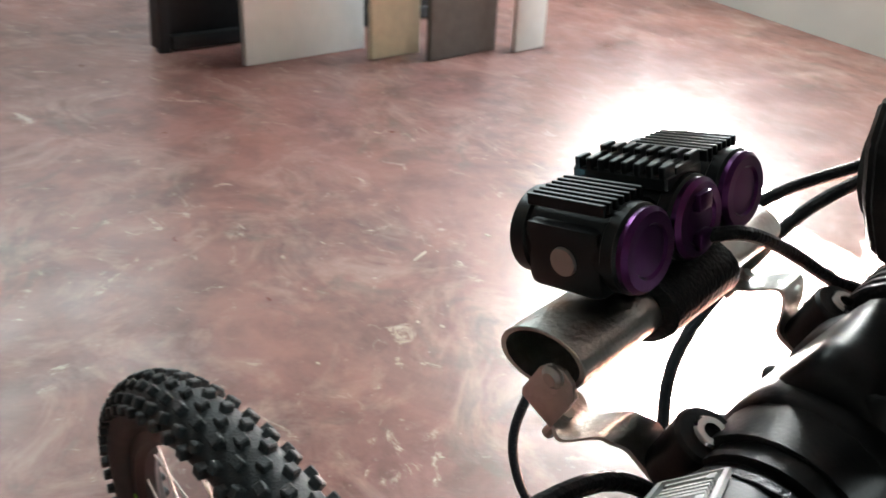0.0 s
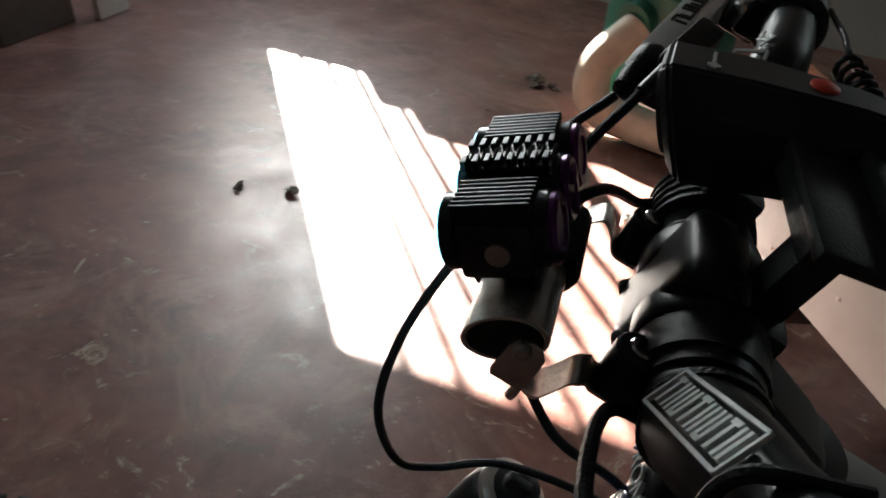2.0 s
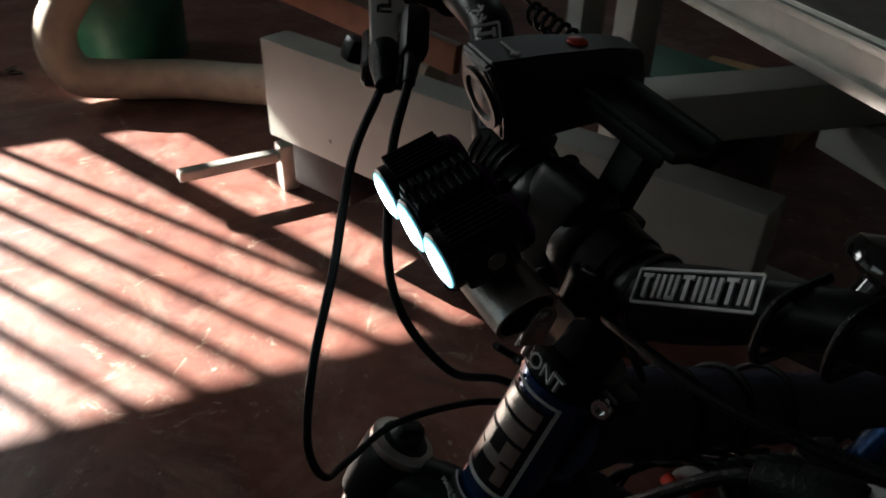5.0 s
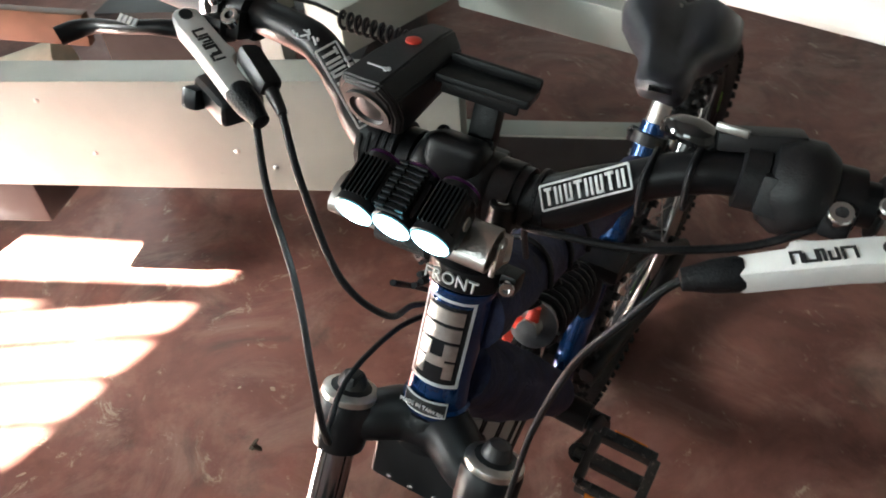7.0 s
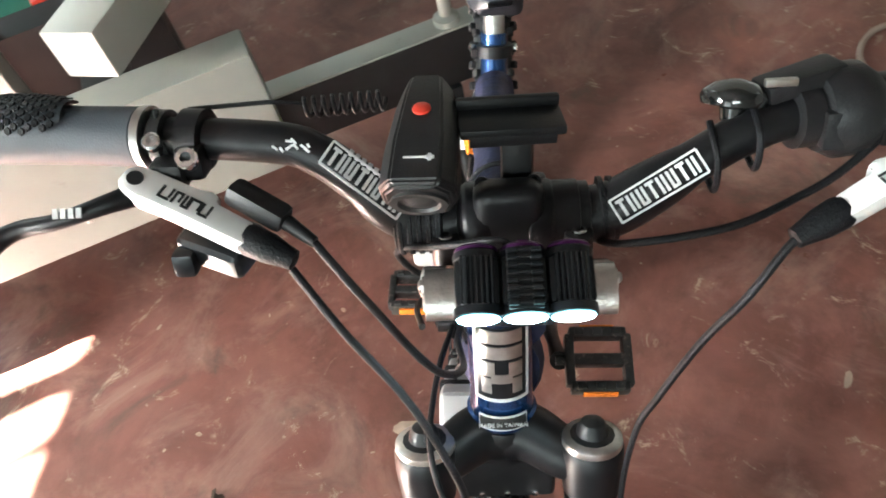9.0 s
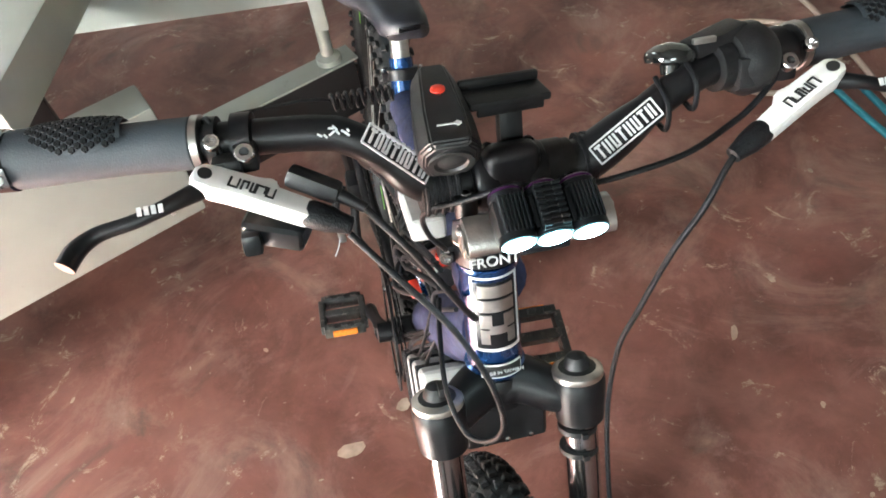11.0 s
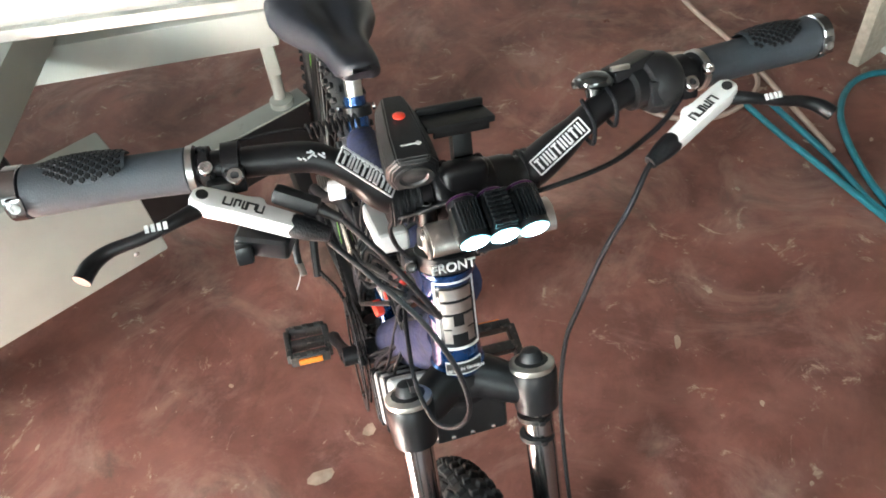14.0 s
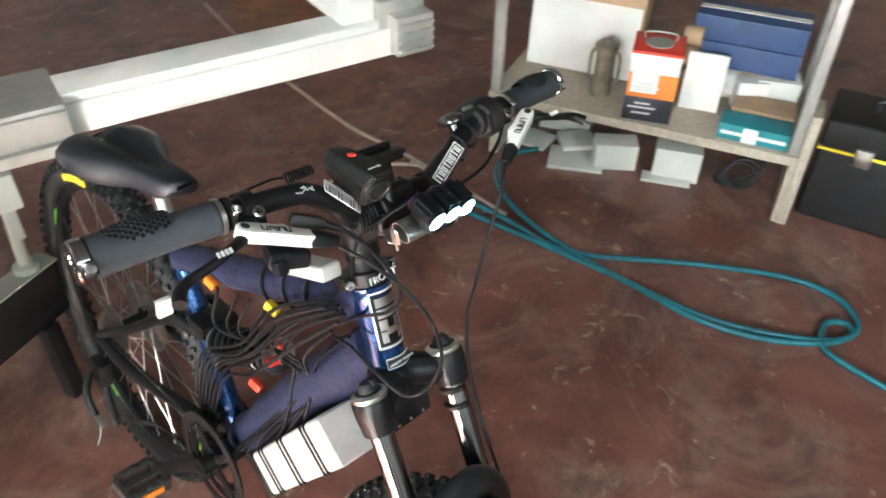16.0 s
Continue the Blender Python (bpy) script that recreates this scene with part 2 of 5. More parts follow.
def plate(bm, m, outline, thick, bevel=0.0):
    """An outline in x, y of m, thick along z about zero."""
    b = bmesh.new()
    lo = [b.verts.new((x, y, -thick / 2)) for x, y in outline]
    f = b.faces.new(lo)
    up = bmesh.ops.extrude_face_region(b, geom=[f])["geom"]
    bmesh.ops.translate(b, vec=(0, 0, thick), verts=[v for v in up if isinstance(v, bmesh.types.BMVert)])
    bmesh.ops.recalc_face_normals(b, faces=b.faces)
    if bevel:
        bmesh.ops.bevel(b, geom=b.edges[:], offset=bevel, segments=2, profile=0.6, affect="EDGES")
    bmesh.ops.transform(b, matrix=m, verts=b.verts)
    return merge(bm, b)


def part(name, bm, mat, parent=None, label="", sharp=35):
    """Links a bmesh as one mesh object, under a thing or a part."""
    bmesh.ops.recalc_face_normals(bm, faces=bm.faces)
    me = bpy.data.meshes.new(name)
    bm.to_mesh(me)
    bm.free()
    me.materials.append(mat)
    me.shade_smooth()
    me.set_sharp_from_angle(angle=radians(sharp))
    ob = new(name, me)
    if parent:
        ob.parent = parent
        ob.matrix_parent_inverse = ONE if parent.parent or parent.name not in HOME else Matrix.Translation(-HOME[parent.name])
    if label:
        ob["label"] = label
    return ob


HOME = {}


def root(ob):
    while ob.parent:
        ob = ob.parent
    return ob.name


def thing(name, at, label, category, group="", kind=""):
    ob = new(name)
    ob.location = at
    HOME[ob.name] = Vector(at)
    return tagged(ob, label, category, group, kind)


def lettering(name, words, size, m, mat, parent, depth=0.0004):
    cu = bpy.data.curves.new(name, "FONT")
    cu.body, cu.size, cu.align_x, cu.align_y, cu.extrude = words, size, "CENTER", "CENTER", depth
    tmp = bpy.data.objects.new(name, cu)
    me = bpy.data.meshes.new_from_object(tmp)
    bpy.data.objects.remove(tmp)
    b = bmesh.new()
    b.from_mesh(me)
    bpy.data.meshes.remove(me)
    bmesh.ops.transform(b, matrix=m, verts=b.verts)
    return part(name, b, mat, parent)


def bars(bm, m, spots, thick=0.0006):
    """Plain strokes: (x, y, wide, high) on the x-y plane of m."""
    for x, y, w, h in spots:
        box(bm, m, (x, y, 0), (w, h, thick))
    return bm


# ---- room ----
def wall(name, x0, x1, y0, y1, z0=0.0, z1=4.8, mat=PLASTER, label="pale plastered workshop wall"):
    b = bmesh.new()
    box(b, ONE, ((x0 + x1) / 2, (y0 + y1) / 2, (z0 + z1) / 2), (x1 - x0, y1 - y0, z1 - z0))
    return tagged(part(name, b, mat), label, "wall", kind="structure")


b = bmesh.new()
box(b, ONE, (1.7, 0.4, -0.06), (15.2, 13.2, 0.12))
tagged(part("floor", b, FLOOR), "worn red painted concrete workshop floor with pale scuffs", "floor", kind="structure")
# unseen ceiling, its grey kept dark to weaken light bounced from above
b = bmesh.new()
box(b, ONE, (1.7, 0.4, 4.85), (15.2, 13.2, 0.1))
tagged(part("ceiling", b, SLAB), "plain unseen ceiling of the workshop, dark grey to cut bounced light", "ceiling", kind="structure")
wall("wall_north", -5.8, 9.0, 6.8, 7.0)
# unseen, set far off so that it bounces back less light
wall("wall_east", 9.0, 9.2, -6.0, 7.0)
wall("wall_south", -5.8, 9.2, -6.2, -6.0)
WX, Y0, Y1, Z0, Z1 = -5.6, -3.86, -2.0, 1.95, 3.45   # the barred window
for nm, (ya, yb, za, zb) in zip(("wall_west", "wall_west_sill", "wall_west_lintel", "wall_west_side"),
                                ((-6.0, Y0, 0, 4.8), (Y0, Y1, 0, Z0), (Y0, Y1, Z1, 4.8), (Y1, 6.8, 0, 4.8))):
    wall(nm, WX - 0.2, WX, ya, yb, za, zb)
win = thing("window_1", (WX - 0.1, (Y0 + Y1) / 2, Z0), "barred window with dark upright steel bars and slanted pieces added to shape the sun patch", "window", kind="structure")
for yy in (Y0 + 0.01, Y1 - 0.01):
    b = bmesh.new()
    box(b, ONE, (WX - 0.1, yy, (Z0 + Z1) / 2), (0.05, 0.02, Z1 - Z0), 0.003)
    part("window_post", b, DARK, win)
WP = basis(Vector((WX - 0.1, 0, 0)), Vector((0, 1, 0)), Vector((0, 0, 1)), Vector((1, 0, 0)))
# unseen slanted pieces, added to shape the sun patch's right side; no real shutter
for nm, outline in (("shadow_post", ((-2.455, Z0 + 0.02), (-2.335, Z0 + 0.02), (-2.715, Z1 - 0.02), (-2.80, Z1 - 0.02))), ("shutter", ((-2.06, Z0 + 0.02), (-2.03, Z0 + 0.02), (-2.03, Z1 - 0.02), (-2.58, Z1 - 0.02)))):
    b = bmesh.new()
    plate(b, WP, outline, 0.03)
    part(nm, b, DARK, win)
for zz in (Z0 + 0.01, Z1 - 0.01):
    b = bmesh.new()
    box(b, ONE, (WX - 0.1, (Y0 + Y1) / 2, zz), (0.05, Y1 - Y0 - 0.05, 0.02), 0.003)
    part("window_rail", b, DARK, win)
for i in range(7):
    b = bmesh.new()
    rod(b, ONE, (WX - 0.1, -3.625 + 0.144 * i, Z0 + 0.02), (WX - 0.1, -3.625 + 0.144 * i, Z1 - 0.02), 0.018, seg=12)
    part("window_bar", b, DARK, win)

# ---- bicycle: two sets of axes, (left, back, up) ----
S_L, S_F, S_A = Vector((0.99068601, 0.08052374, -0.1098051)), Vector((0.11483794, -0.92740408, 0.35599707)), Vector((0.07316748, 0.36529111, 0.92801343))
ST = basis(Vector((-0.004, 0.033, 0.84)), S_L, -S_F, S_A)               # turns with the fork; origin on the steering axis
FR = basis(Vector((-0.10725, 0.02784, 0.0)), Vector((0.99127, 0.04956, -0.12215)), Vector((-0.04994, 0.99875, 0)), Vector((0.122, 0.0061, 0.99251)))
LC = 0.0145                                                             # middle of the handlebar
bike = thing("electric_mountain_bike", (-0.107, 0.3, 0.0), "dark blue electric mountain bike with a lit headlight, leaning slightly", "bicycle")


LIME = material("lime_sticker", (0.25, 0.65, 0.08), 0.5)


def wheel(m, c, R, name):
    """A knobbly wheel in the back-up plane of m about c."""
    c = Vector(c)
    ctr = lambda q, r, x=0.0: c + Vector((x, r * math.cos(q), r * math.sin(q)))
    b = bmesh.new()
    n, sec = 72, 12
    rr = 0.026
    rings = []
    for i in range(n):
        q = 2 * math.pi * i / n
        rings.append([b.verts.new(m @ ctr(q, R - 0.006 - rr + rr * math.cos(g), rr * 1.05 * math.sin(g))) for g in (2 * math.pi * j / sec for j in range(sec))])
    for i in range(n):
        for j in range(sec):
            b.faces.new((rings[i][j], rings[i][(j + 1) % sec], rings[(i + 1) % n][(j + 1) % sec], rings[(i + 1) % n][j]))
    ty = part(name, b, TYRE, bike, "black knobbly mountain tyre, dusty")
    b = bmesh.new()
    rnd = random.Random(4)
    for i in range(150):
        q = 2 * math.pi * i / 150
        for g in ((-0.42, 0.42, -1.25, 1.25) if i % 2 else (0.0, -0.88, 0.88)):
            rad = R - 0.008 - rr + rr * math.cos(g)
            p = ctr(q, rad, rr * 1.05 * math.sin(g))
            out = Vector((math.sin(g), math.cos(g) * math.cos(q), math.cos(g) * math.sin(q)))
            tang = Vector((0, -math.sin(q), math.cos(q)))
            t = m @ basis(p, tang.cross(out), tang, out)
            box(b, t, (0, 0, 0.003), (0.0088 + rnd.random() * 0.002, 0.0092 + rnd.random() * 0.002, 0.0092), 0.0012, 1, pose(0, 0, 0, 0, 0, rnd.uniform(-9, 9)))
    tagged(part("tread", b, TYRE, ty), kind="stuff")
    b = bmesh.new()
    rings = []
    prof = [(-0.012, R - 0.05), (-0.013, R - 0.066), (-0.006, R - 0.074), (0.006, R - 0.074), (0.013, R - 0.066), (0.012, R - 0.05), (0.0, R - 0.058)]
    for i in range(64):
        q = 2 * math.pi * i / 64
        rings.append([b.verts.new(m @ ctr(q, r, x)) for x, r in prof])
    for i in range(64):
        for j in range(len(prof)):
            b.faces.new((rings[i][j], rings[i][(j + 1) % 7], rings[(i + 1) % 64][(j + 1) % 7], rings[(i + 1) % 64][j]))
    rim = part("rim", b, MATT, bike)
    for q in (0.35, 1.95, 3.55, 5.1):
        for s in (-1, 1):
            b = bmesh.new()
            for k in range(5):
                qq = q + 0.035 * k
                t = m @ basis(ctr(qq, R - 0.058, s * 0.0136), Vector((1, 0, 0)), Vector((0, -math.sin(qq), math.cos(qq))), Vector((0, -math.cos(qq), -math.sin(qq))))
                box(b, t, (0, 0, 0), (0.001, 0.0135, 0.009))
            part("rim_sticker", b, LIME, rim)
    b = bmesh.new()
    lathe(b, m, c + Vector((-0.05, 0, 0)), (1, 0, 0), [(0, 0.008), (0.012, 0.008), (0.014, 0.024), (0.02, 0.024), (0.024, 0.014), (0.076, 0.014), (0.08, 0.024), (0.086, 0.024), (0.088, 0.008), (0.1, 0.008)], 20)
    part("hub", b, MATT, bike)
    for i in range(28):
        q = 2 * math.pi * i / 28
        s = 1 if i % 2 else -1
        b = bmesh.new()
        rod(b, m, ctr(q + 0.9 * (1 if i % 4 < 2 else -1), 0.022, s * 0.031), ctr(q, R - 0.073, s * 0.003), 0.0011, seg=5)
        part("spoke", b, STEEL, bike)
    b = bmesh.new()
    lathe(b, m, c + Vector((0.036, 0, 0)), (1, 0, 0), [(0, 0.055), (0, 0.082), (0.002, 0.082), (0.002, 0.055)], 48)
    part("brake_disc", b, STEEL, bike)


# fork, crown and front wheel; the legs slope a little more than the stem
R_WHEEL = 0.37
PV = Matrix.Translation((0, -0.031, -0.03))
FK = ST @ PV @ pose(0, 0, 0, -7.0, 0, 0) @ PV.inverted()
AX = Vector((-0.004, -0.031, -0.555))
wheel(FK, AX, R_WHEEL, "front_tyre")
for s in (-1, 1):
    x = -0.001 + 0.062 * s
    b = bmesh.new()
    lathe(b, FK, (x, -0.031, -0.075), (0, 0, 1), [(0, 0.0165), (0.002, 0.021), (0.028, 0.0235), (0.042, 0.0235), (0.045, 0.022)], 32)
    part("fork_crown_socket", b, MATT, bike)
    b = bmesh.new()
    lathe(b, FK, (x, -0.031, -0.031), (0, 0, 1), [(0, 0.0215), (0.002, 0.0225), (0.006, 0.0222), (0.0085, 0.0185)], 32)
    cap = part("fork_top_cap", b, BRUSHED, bike, "silver ring with a black adjuster knob")
    b = bmesh.new()
    lathe(b, FK, (x, -0.031, -0.0225), (0, 0, 1), [(0, 0.0165), (0.0015, 0.0120), (0.006, 0.0112), (0.011, 0.0085), (0.013, 0.004), (0.0135, 0.001)], 14)
    if s < 0:
        box(b, FK, (x + 0.004, -0.037, -0.012), (0.006, 0.015, 0.008), 0.001)
    part("adjuster_knob", b, BLACK, cap)
    b = bmesh.new()
    rod(b, FK, (x, -0.031, -0.265), (x, -0.031, -0.07), 0.015, seg=32)
    part("stanchion", b, DARKCHROME, bike, "polished dark steel tube")
    b = bmesh.new()
    lathe(b, FK, (x, -0.031, -0.255), (0, 0, -1), [(0, 0.0175), (0.004, 0.0205), (0.02, 0.0205), (0.03, 0.0185), (0.24, 0.0165), (0.30, 0.012), (0.302, 0.008)], 24)
    part("lower_leg", b, MATT, bike)
b = bmesh.new()
for s in (-1, 1):
    tube(b, ST, [(-0.004, -0.004, -0.042), (-0.004 + 0.02 * s, -0.010, -0.040), (-0.004 + 0.042 * s, -0.024, -0.046), (-0.004 + 0.058 * s, -0.031, -0.052)], 0.017, 16, 6, radii=lambda t: 0.025 - 0.008 * t)
lathe(b, ST, (-0.004, 0, -0.062), (0, 0, 1), [(0, 0.022), (0.004, 0.027), (0.03, 0.029), (0.036, 0.0265)], 32)
part("fork_crown", b, MATT, bike)
b = bmesh.new()
tube(b, FK, [(-0.004 - 0.062, -0.045, -0.275), (-0.004 - 0.056, -0.062, -0.225), (-0.004 - 0.03, -0.072, -0.19), (-0.004, -0.074, -0.182), (-0.004 + 0.03, -0.072, -0.19), (-0.004 + 0.056, -0.062, -0.225), (-0.004 + 0.062, -0.045, -0.275)], 0.014, 14, 8, radii=lambda t: 0.0165 + 0.004 * math.sin(math.pi * t))
part("fork_arch", b, BLACK, bike)
for z, dy in ((-0.108, 0.0), (-0.085, 0.012)):
    b = bmesh.new()
    lathe(b, FK, (-0.004 + 0.062, -0.031, z), (0, 0, 1), [(0, 0.0156), (0, 0.0175), (0.005, 0.0175), (0.005, 0.0156)], 20)
    box(b, FK, (-0.004 + 0.062, -0.049, z + 0.0025), (0.006, 0.006, 0.005), 0.001)
    part("cable_tie", b, BLACK, bike)

# head tube, badge and the ring above it
b = bmesh.new()
lathe(b, ST, (-0.004, 0, -0.024), (0, 0, 1), [(0, 0.0262), (0.006, 0.0268), (0.008, 0.0245), (0.03, 0.0235), (0.085, 0.0235), (0.103, 0.0245), (0.105, 0.0258), (0.110, 0.0258)], 40)
head_tube = part("head_tube", b, BLUE, bike, "metallic blue head tube with a silver badge")


def on_tube(z, r, turn=0.0):
    """Axes on the front of the head tube: x to the reader's right, y up, z out."""
    q = radians(turn)
    out = Vector((math.sin(q), -math.cos(q), 0))
    x = Vector((math.cos(q), math.sin(q), 0))
    return ST @ basis(Vector((-0.004, 0, z)) + out * r, x, Vector((0, 0, 1)), out)


def curved(bm, z0, z1, q0, q1, r, step=6):
    """A patch that lies on the head tube between two heights and two turns."""
    n = max(2, int(abs(q1 - q0) / step) + 1)
    cols = []
    for i in range(n):
        q = radians(q0 + (q1 - q0) * i / (n - 1))
        o = Vector((math.sin(q), -math.cos(q), 0))
        cols.append([bm.verts.new(ST @ (Vector((-0.004, 0, z)) + o * rr)) for z, rr in ((z0, r), (z1, r), (z1, r - 0.001), (z0, r - 0.001))])
    for a, c in zip(cols, cols[1:]):
        for j in range(4):
            bm.faces.new((a[j], c[j], c[(j + 1) % 4], a[(j + 1) % 4]))
    bm.faces.new(cols[0])
    bm.faces.new(cols[-1][::-1])


b = bmesh.new()
for z0, z1, q0, q1 in ((0.006, 0.009, -52, 52), (0.077, 0.080, -52, 52), (0.009, 0.077, -52, -46), (0.009, 0.077, 46, 52)):
    curved(b, z0, z1, q0, q1, 0.0246)
badge = part("badge_frame", b, PRINT, head_tube)
b = bmesh.new()
curved(b, 0.009, 0.077, -46, 46, 0.0242)
part("badge_ground", b, FIN, head_tube)
b = bmesh.new()
for z0, z1, q0, q1 in ((0.060, 0.071, -36, 36), (0.046, 0.057, -36, 36), (0.030, 0.043, -36, -12), (0.030, 0.043, 12, 36), (0.014, 0.028, -36, -18), (0.014, 0.028, 18, 36), (0.024, 0.032, -18, 18)):
    curved(b, z0, z1, q0, q1, 0.0249)
part("badge_mark", b, BRUSHED, head_tube)
b = bmesh.new()
curved(b, -0.020, -0.006, -40, 40, 0.0275)
tag = part("origin_label", b, PRINT, head_tube)
b = bmesh.new()
curved(b, -0.0185, -0.0075, -38, 38, 0.0278)
part("label_ground", b, INK, tag)
lettering("label_words", "MADE IN TAIWAN", 0.0044, on_tube(-0.013, 0.0283), PRINT, tag, 0.0008)
b = bmesh.new()
lathe(b, ST, (-0.004, 0, 0.088), (0, 0, 1), [(0, 0.0268), (0.001, 0.0278), (0.016, 0.0278), (0.017, 0.0268)], 40)
for s in (-1, 1):
    box(b, ST, (-0.004 + 0.031 * s, 0.004, 0.096), (0.016, 0.02, 0.016), 0.003)
ring = part("headset_clamp", b, MATT, bike, "dark clamp ring lettered FRONT")
lettering("clamp_lettering", "FRONT", 0.0125, on_tube(0.0965, 0.0282), PRINT, ring, 0.0012)
for s in (-1, 1):
    b = bmesh.new()
    lathe(b, ST, (-0.004 + 0.033 * s, -0.006, 0.096), (0.35 * s, -1, 0), [(0, 0.0058), (0.005, 0.0058), (0.006, 0.005), (0.006, 0.003), (0.003, 0.003)], 14)
    part("clamp_bolt", b, CHROME, ring)

# stem
BAR_F, BAR_A = 0.066, 0.184
b = bmesh.new()
lathe(b, ST, (-0.004, 0, 0.105), (0, 0, 1), [(0, 0.019), (0.012, 0.019), (0.013, 0.021), (0.05, 0.021), (0.054, 0.018), (0.056, 0.006)], 28)
box(b, ST, (0.003, -0.032, 0.160), (0.034, 0.06, 0.036), 0.009, 3, pose(0, 0, 0, -20, 0, 0))
part("stem", b, MATT, bike)
SC = 0.0005                                                    # middle of the stem's bar clamp
b = bmesh.new()
for x in (-0.017, 0.017):
    lathe(b, ST, (SC + x - 0.0095, -BAR_F, BAR_A), (1, 0, 0), [(0, 0.0165), (0.0015, 0.0195), (0.004, 0.0212), (0.015, 0.0212), (0.0175, 0.0195), (0.019, 0.0165)], 32)
box(b, ST, (SC, -BAR_F - 0.009, BAR_A + 0.002), (0.038, 0.022, 0.050), 0.009, 4)
face = part("stem_faceplate", b, MATT, bike)
for x in (-0.017, 0.017):
    for z in (-1, 1):
        b = bmesh.new()
        lathe(b, ST, (SC + x * 0.82, -BAR_F - (0.004 if z > 0 else 0.017), BAR_A + (0.0235 if z > 0 else -0.016)), (0, -0.6, 0.8 * z), [(-0.006, 0.0042), (0.002, 0.0042), (0.003, 0.0035), (0.003, 0.002), (0.000, 0.002)], 12)
        part("faceplate_bolt", b, MATT, face)

# handlebar and its grips
SIDE = [(0, BAR_F, BAR_A), (0.03, 0.067, 0.1845), (0.0455, 0.069, 0.190), (0.066, 0.071, 0.204), (0.085, 0.0715, 0.217), (0.11, 0.069, 0.230), (0.14, 0.064, 0.236), (0.24, 0.0505, 0.2395), (0.327, 0.037, 0.241)]
SIDE_R = [(0, BAR_F, BAR_A), (0.045, 0.067, 0.1845), (0.064, 0.0695, 0.190), (0.080, 0.071, 0.200), (0.094, 0.0715, 0.214), (0.113, 0.069, 0.229)] + SIDE[6:]
b = bmesh.new()
line = [(LC - x, -f, a) for x, f, a in SIDE_R[::-1]] + [(LC + x, -f, a) for x, f, a in SIDE[1:]]
tube(b, ST, line, 0.013, 20, 6, radii=lambda t: 0.0113 + 0.0047 * max(0.0, 1 - (abs(t - 0.5) / 0.24) ** 4) if abs(t - 0.5) < 0.24 else 0.0113)
handlebar = part("handlebar", b, MATT, bike, "black riser handlebar with outlined maker marks")


def bar_point(x):
    """The bar's middle line at a distance x to the left of its centre."""
    s = 1 if x > 0 else -1
    x = abs(x)
    side = SIDE if s > 0 else SIDE_R
    for (x0, f0, a0), (x1, f1, a1) in zip(side, side[1:]):
        if x <= x1:
            w = (x - x0) / (x1 - x0)
            return Vector((LC + s * x, -(f0 + (f1 - f0) * w), a0 + (a1 - a0) * w))


def bar_axes(x, lift, turn=0.0, flip=1):
    """Axes on the bar's front-upper side: x along the bar, y up the surface, z out of it."""
    p, q = bar_point(x), bar_point(x + 0.004)
    d = (q - p).normalized()
    out = (Matrix.Rotation(radians(turn), 3, d) @ Vector((0, -0.8, 0.6)))
    out = (out - d * out.dot(d)).normalized()
    return ST @ basis(p + out * lift, d, out.cross(d), out)


def maker_mark(x, turn):
    m = bar_axes(x, 0.0146, turn)
    b = bmesh.new()
    w, h = 0.050, 0.0135
    bars(b, m, [(0, h / 2, w, 0.0011), (0, -h / 2, w, 0.0011), (-w / 2, 0, 0.0011, h), (w / 2, 0, 0.0011, h)], 0.0012)
    for i in range(8):
        xx = -w / 2 + 0.0045 + 0.0058 * i
        if i % 3 == 0:
            bars(b, m, [(xx, 0, 0.0016, 0.0095), (xx, 0.0042, 0.0046, 0.0016)], 0.0012)
        elif i % 3 == 1:
            bars(b, m, [(xx - 0.0014, 0, 0.0015, 0.0095), (xx + 0.0014, 0, 0.0015, 0.0095)], 0.0012)
        else:
            bars(b, m, [(xx - 0.0014, 0, 0.0015, 0.0095), (xx + 0.0014, 0, 0.0015, 0.0095), (xx, -0.0042, 0.004, 0.0015)], 0.0012)
    part("maker_mark", b, PRINT, handlebar)


maker_mark(-0.094, -8)
maker_mark(0.066, 8)
b = bmesh.new()
m = bar_axes(-0.095, 0.0146, -40)
bars(b, m, [(0.004 * i - 0.012, 0, 0.0022, 0.004) for i in range(7)], 0.0012)
part("small_print", b, PRINT, handlebar)
b = bmesh.new()
rnd = random.Random(2)
m = bar_axes(-0.125, 0.0122, 5)
for i in range(9):
    box(b, m, (rnd.uniform(-0.008, 0.01), rnd.uniform(-0.003, 0.003), 0), (rnd.uniform(0.002, 0.005), 0.0012, 0.0008), turn=pose(0, 0, 0, 0, 0, rnd.uniform(-50, 50)))
part("paint_scratch", b, PRINT, handlebar)


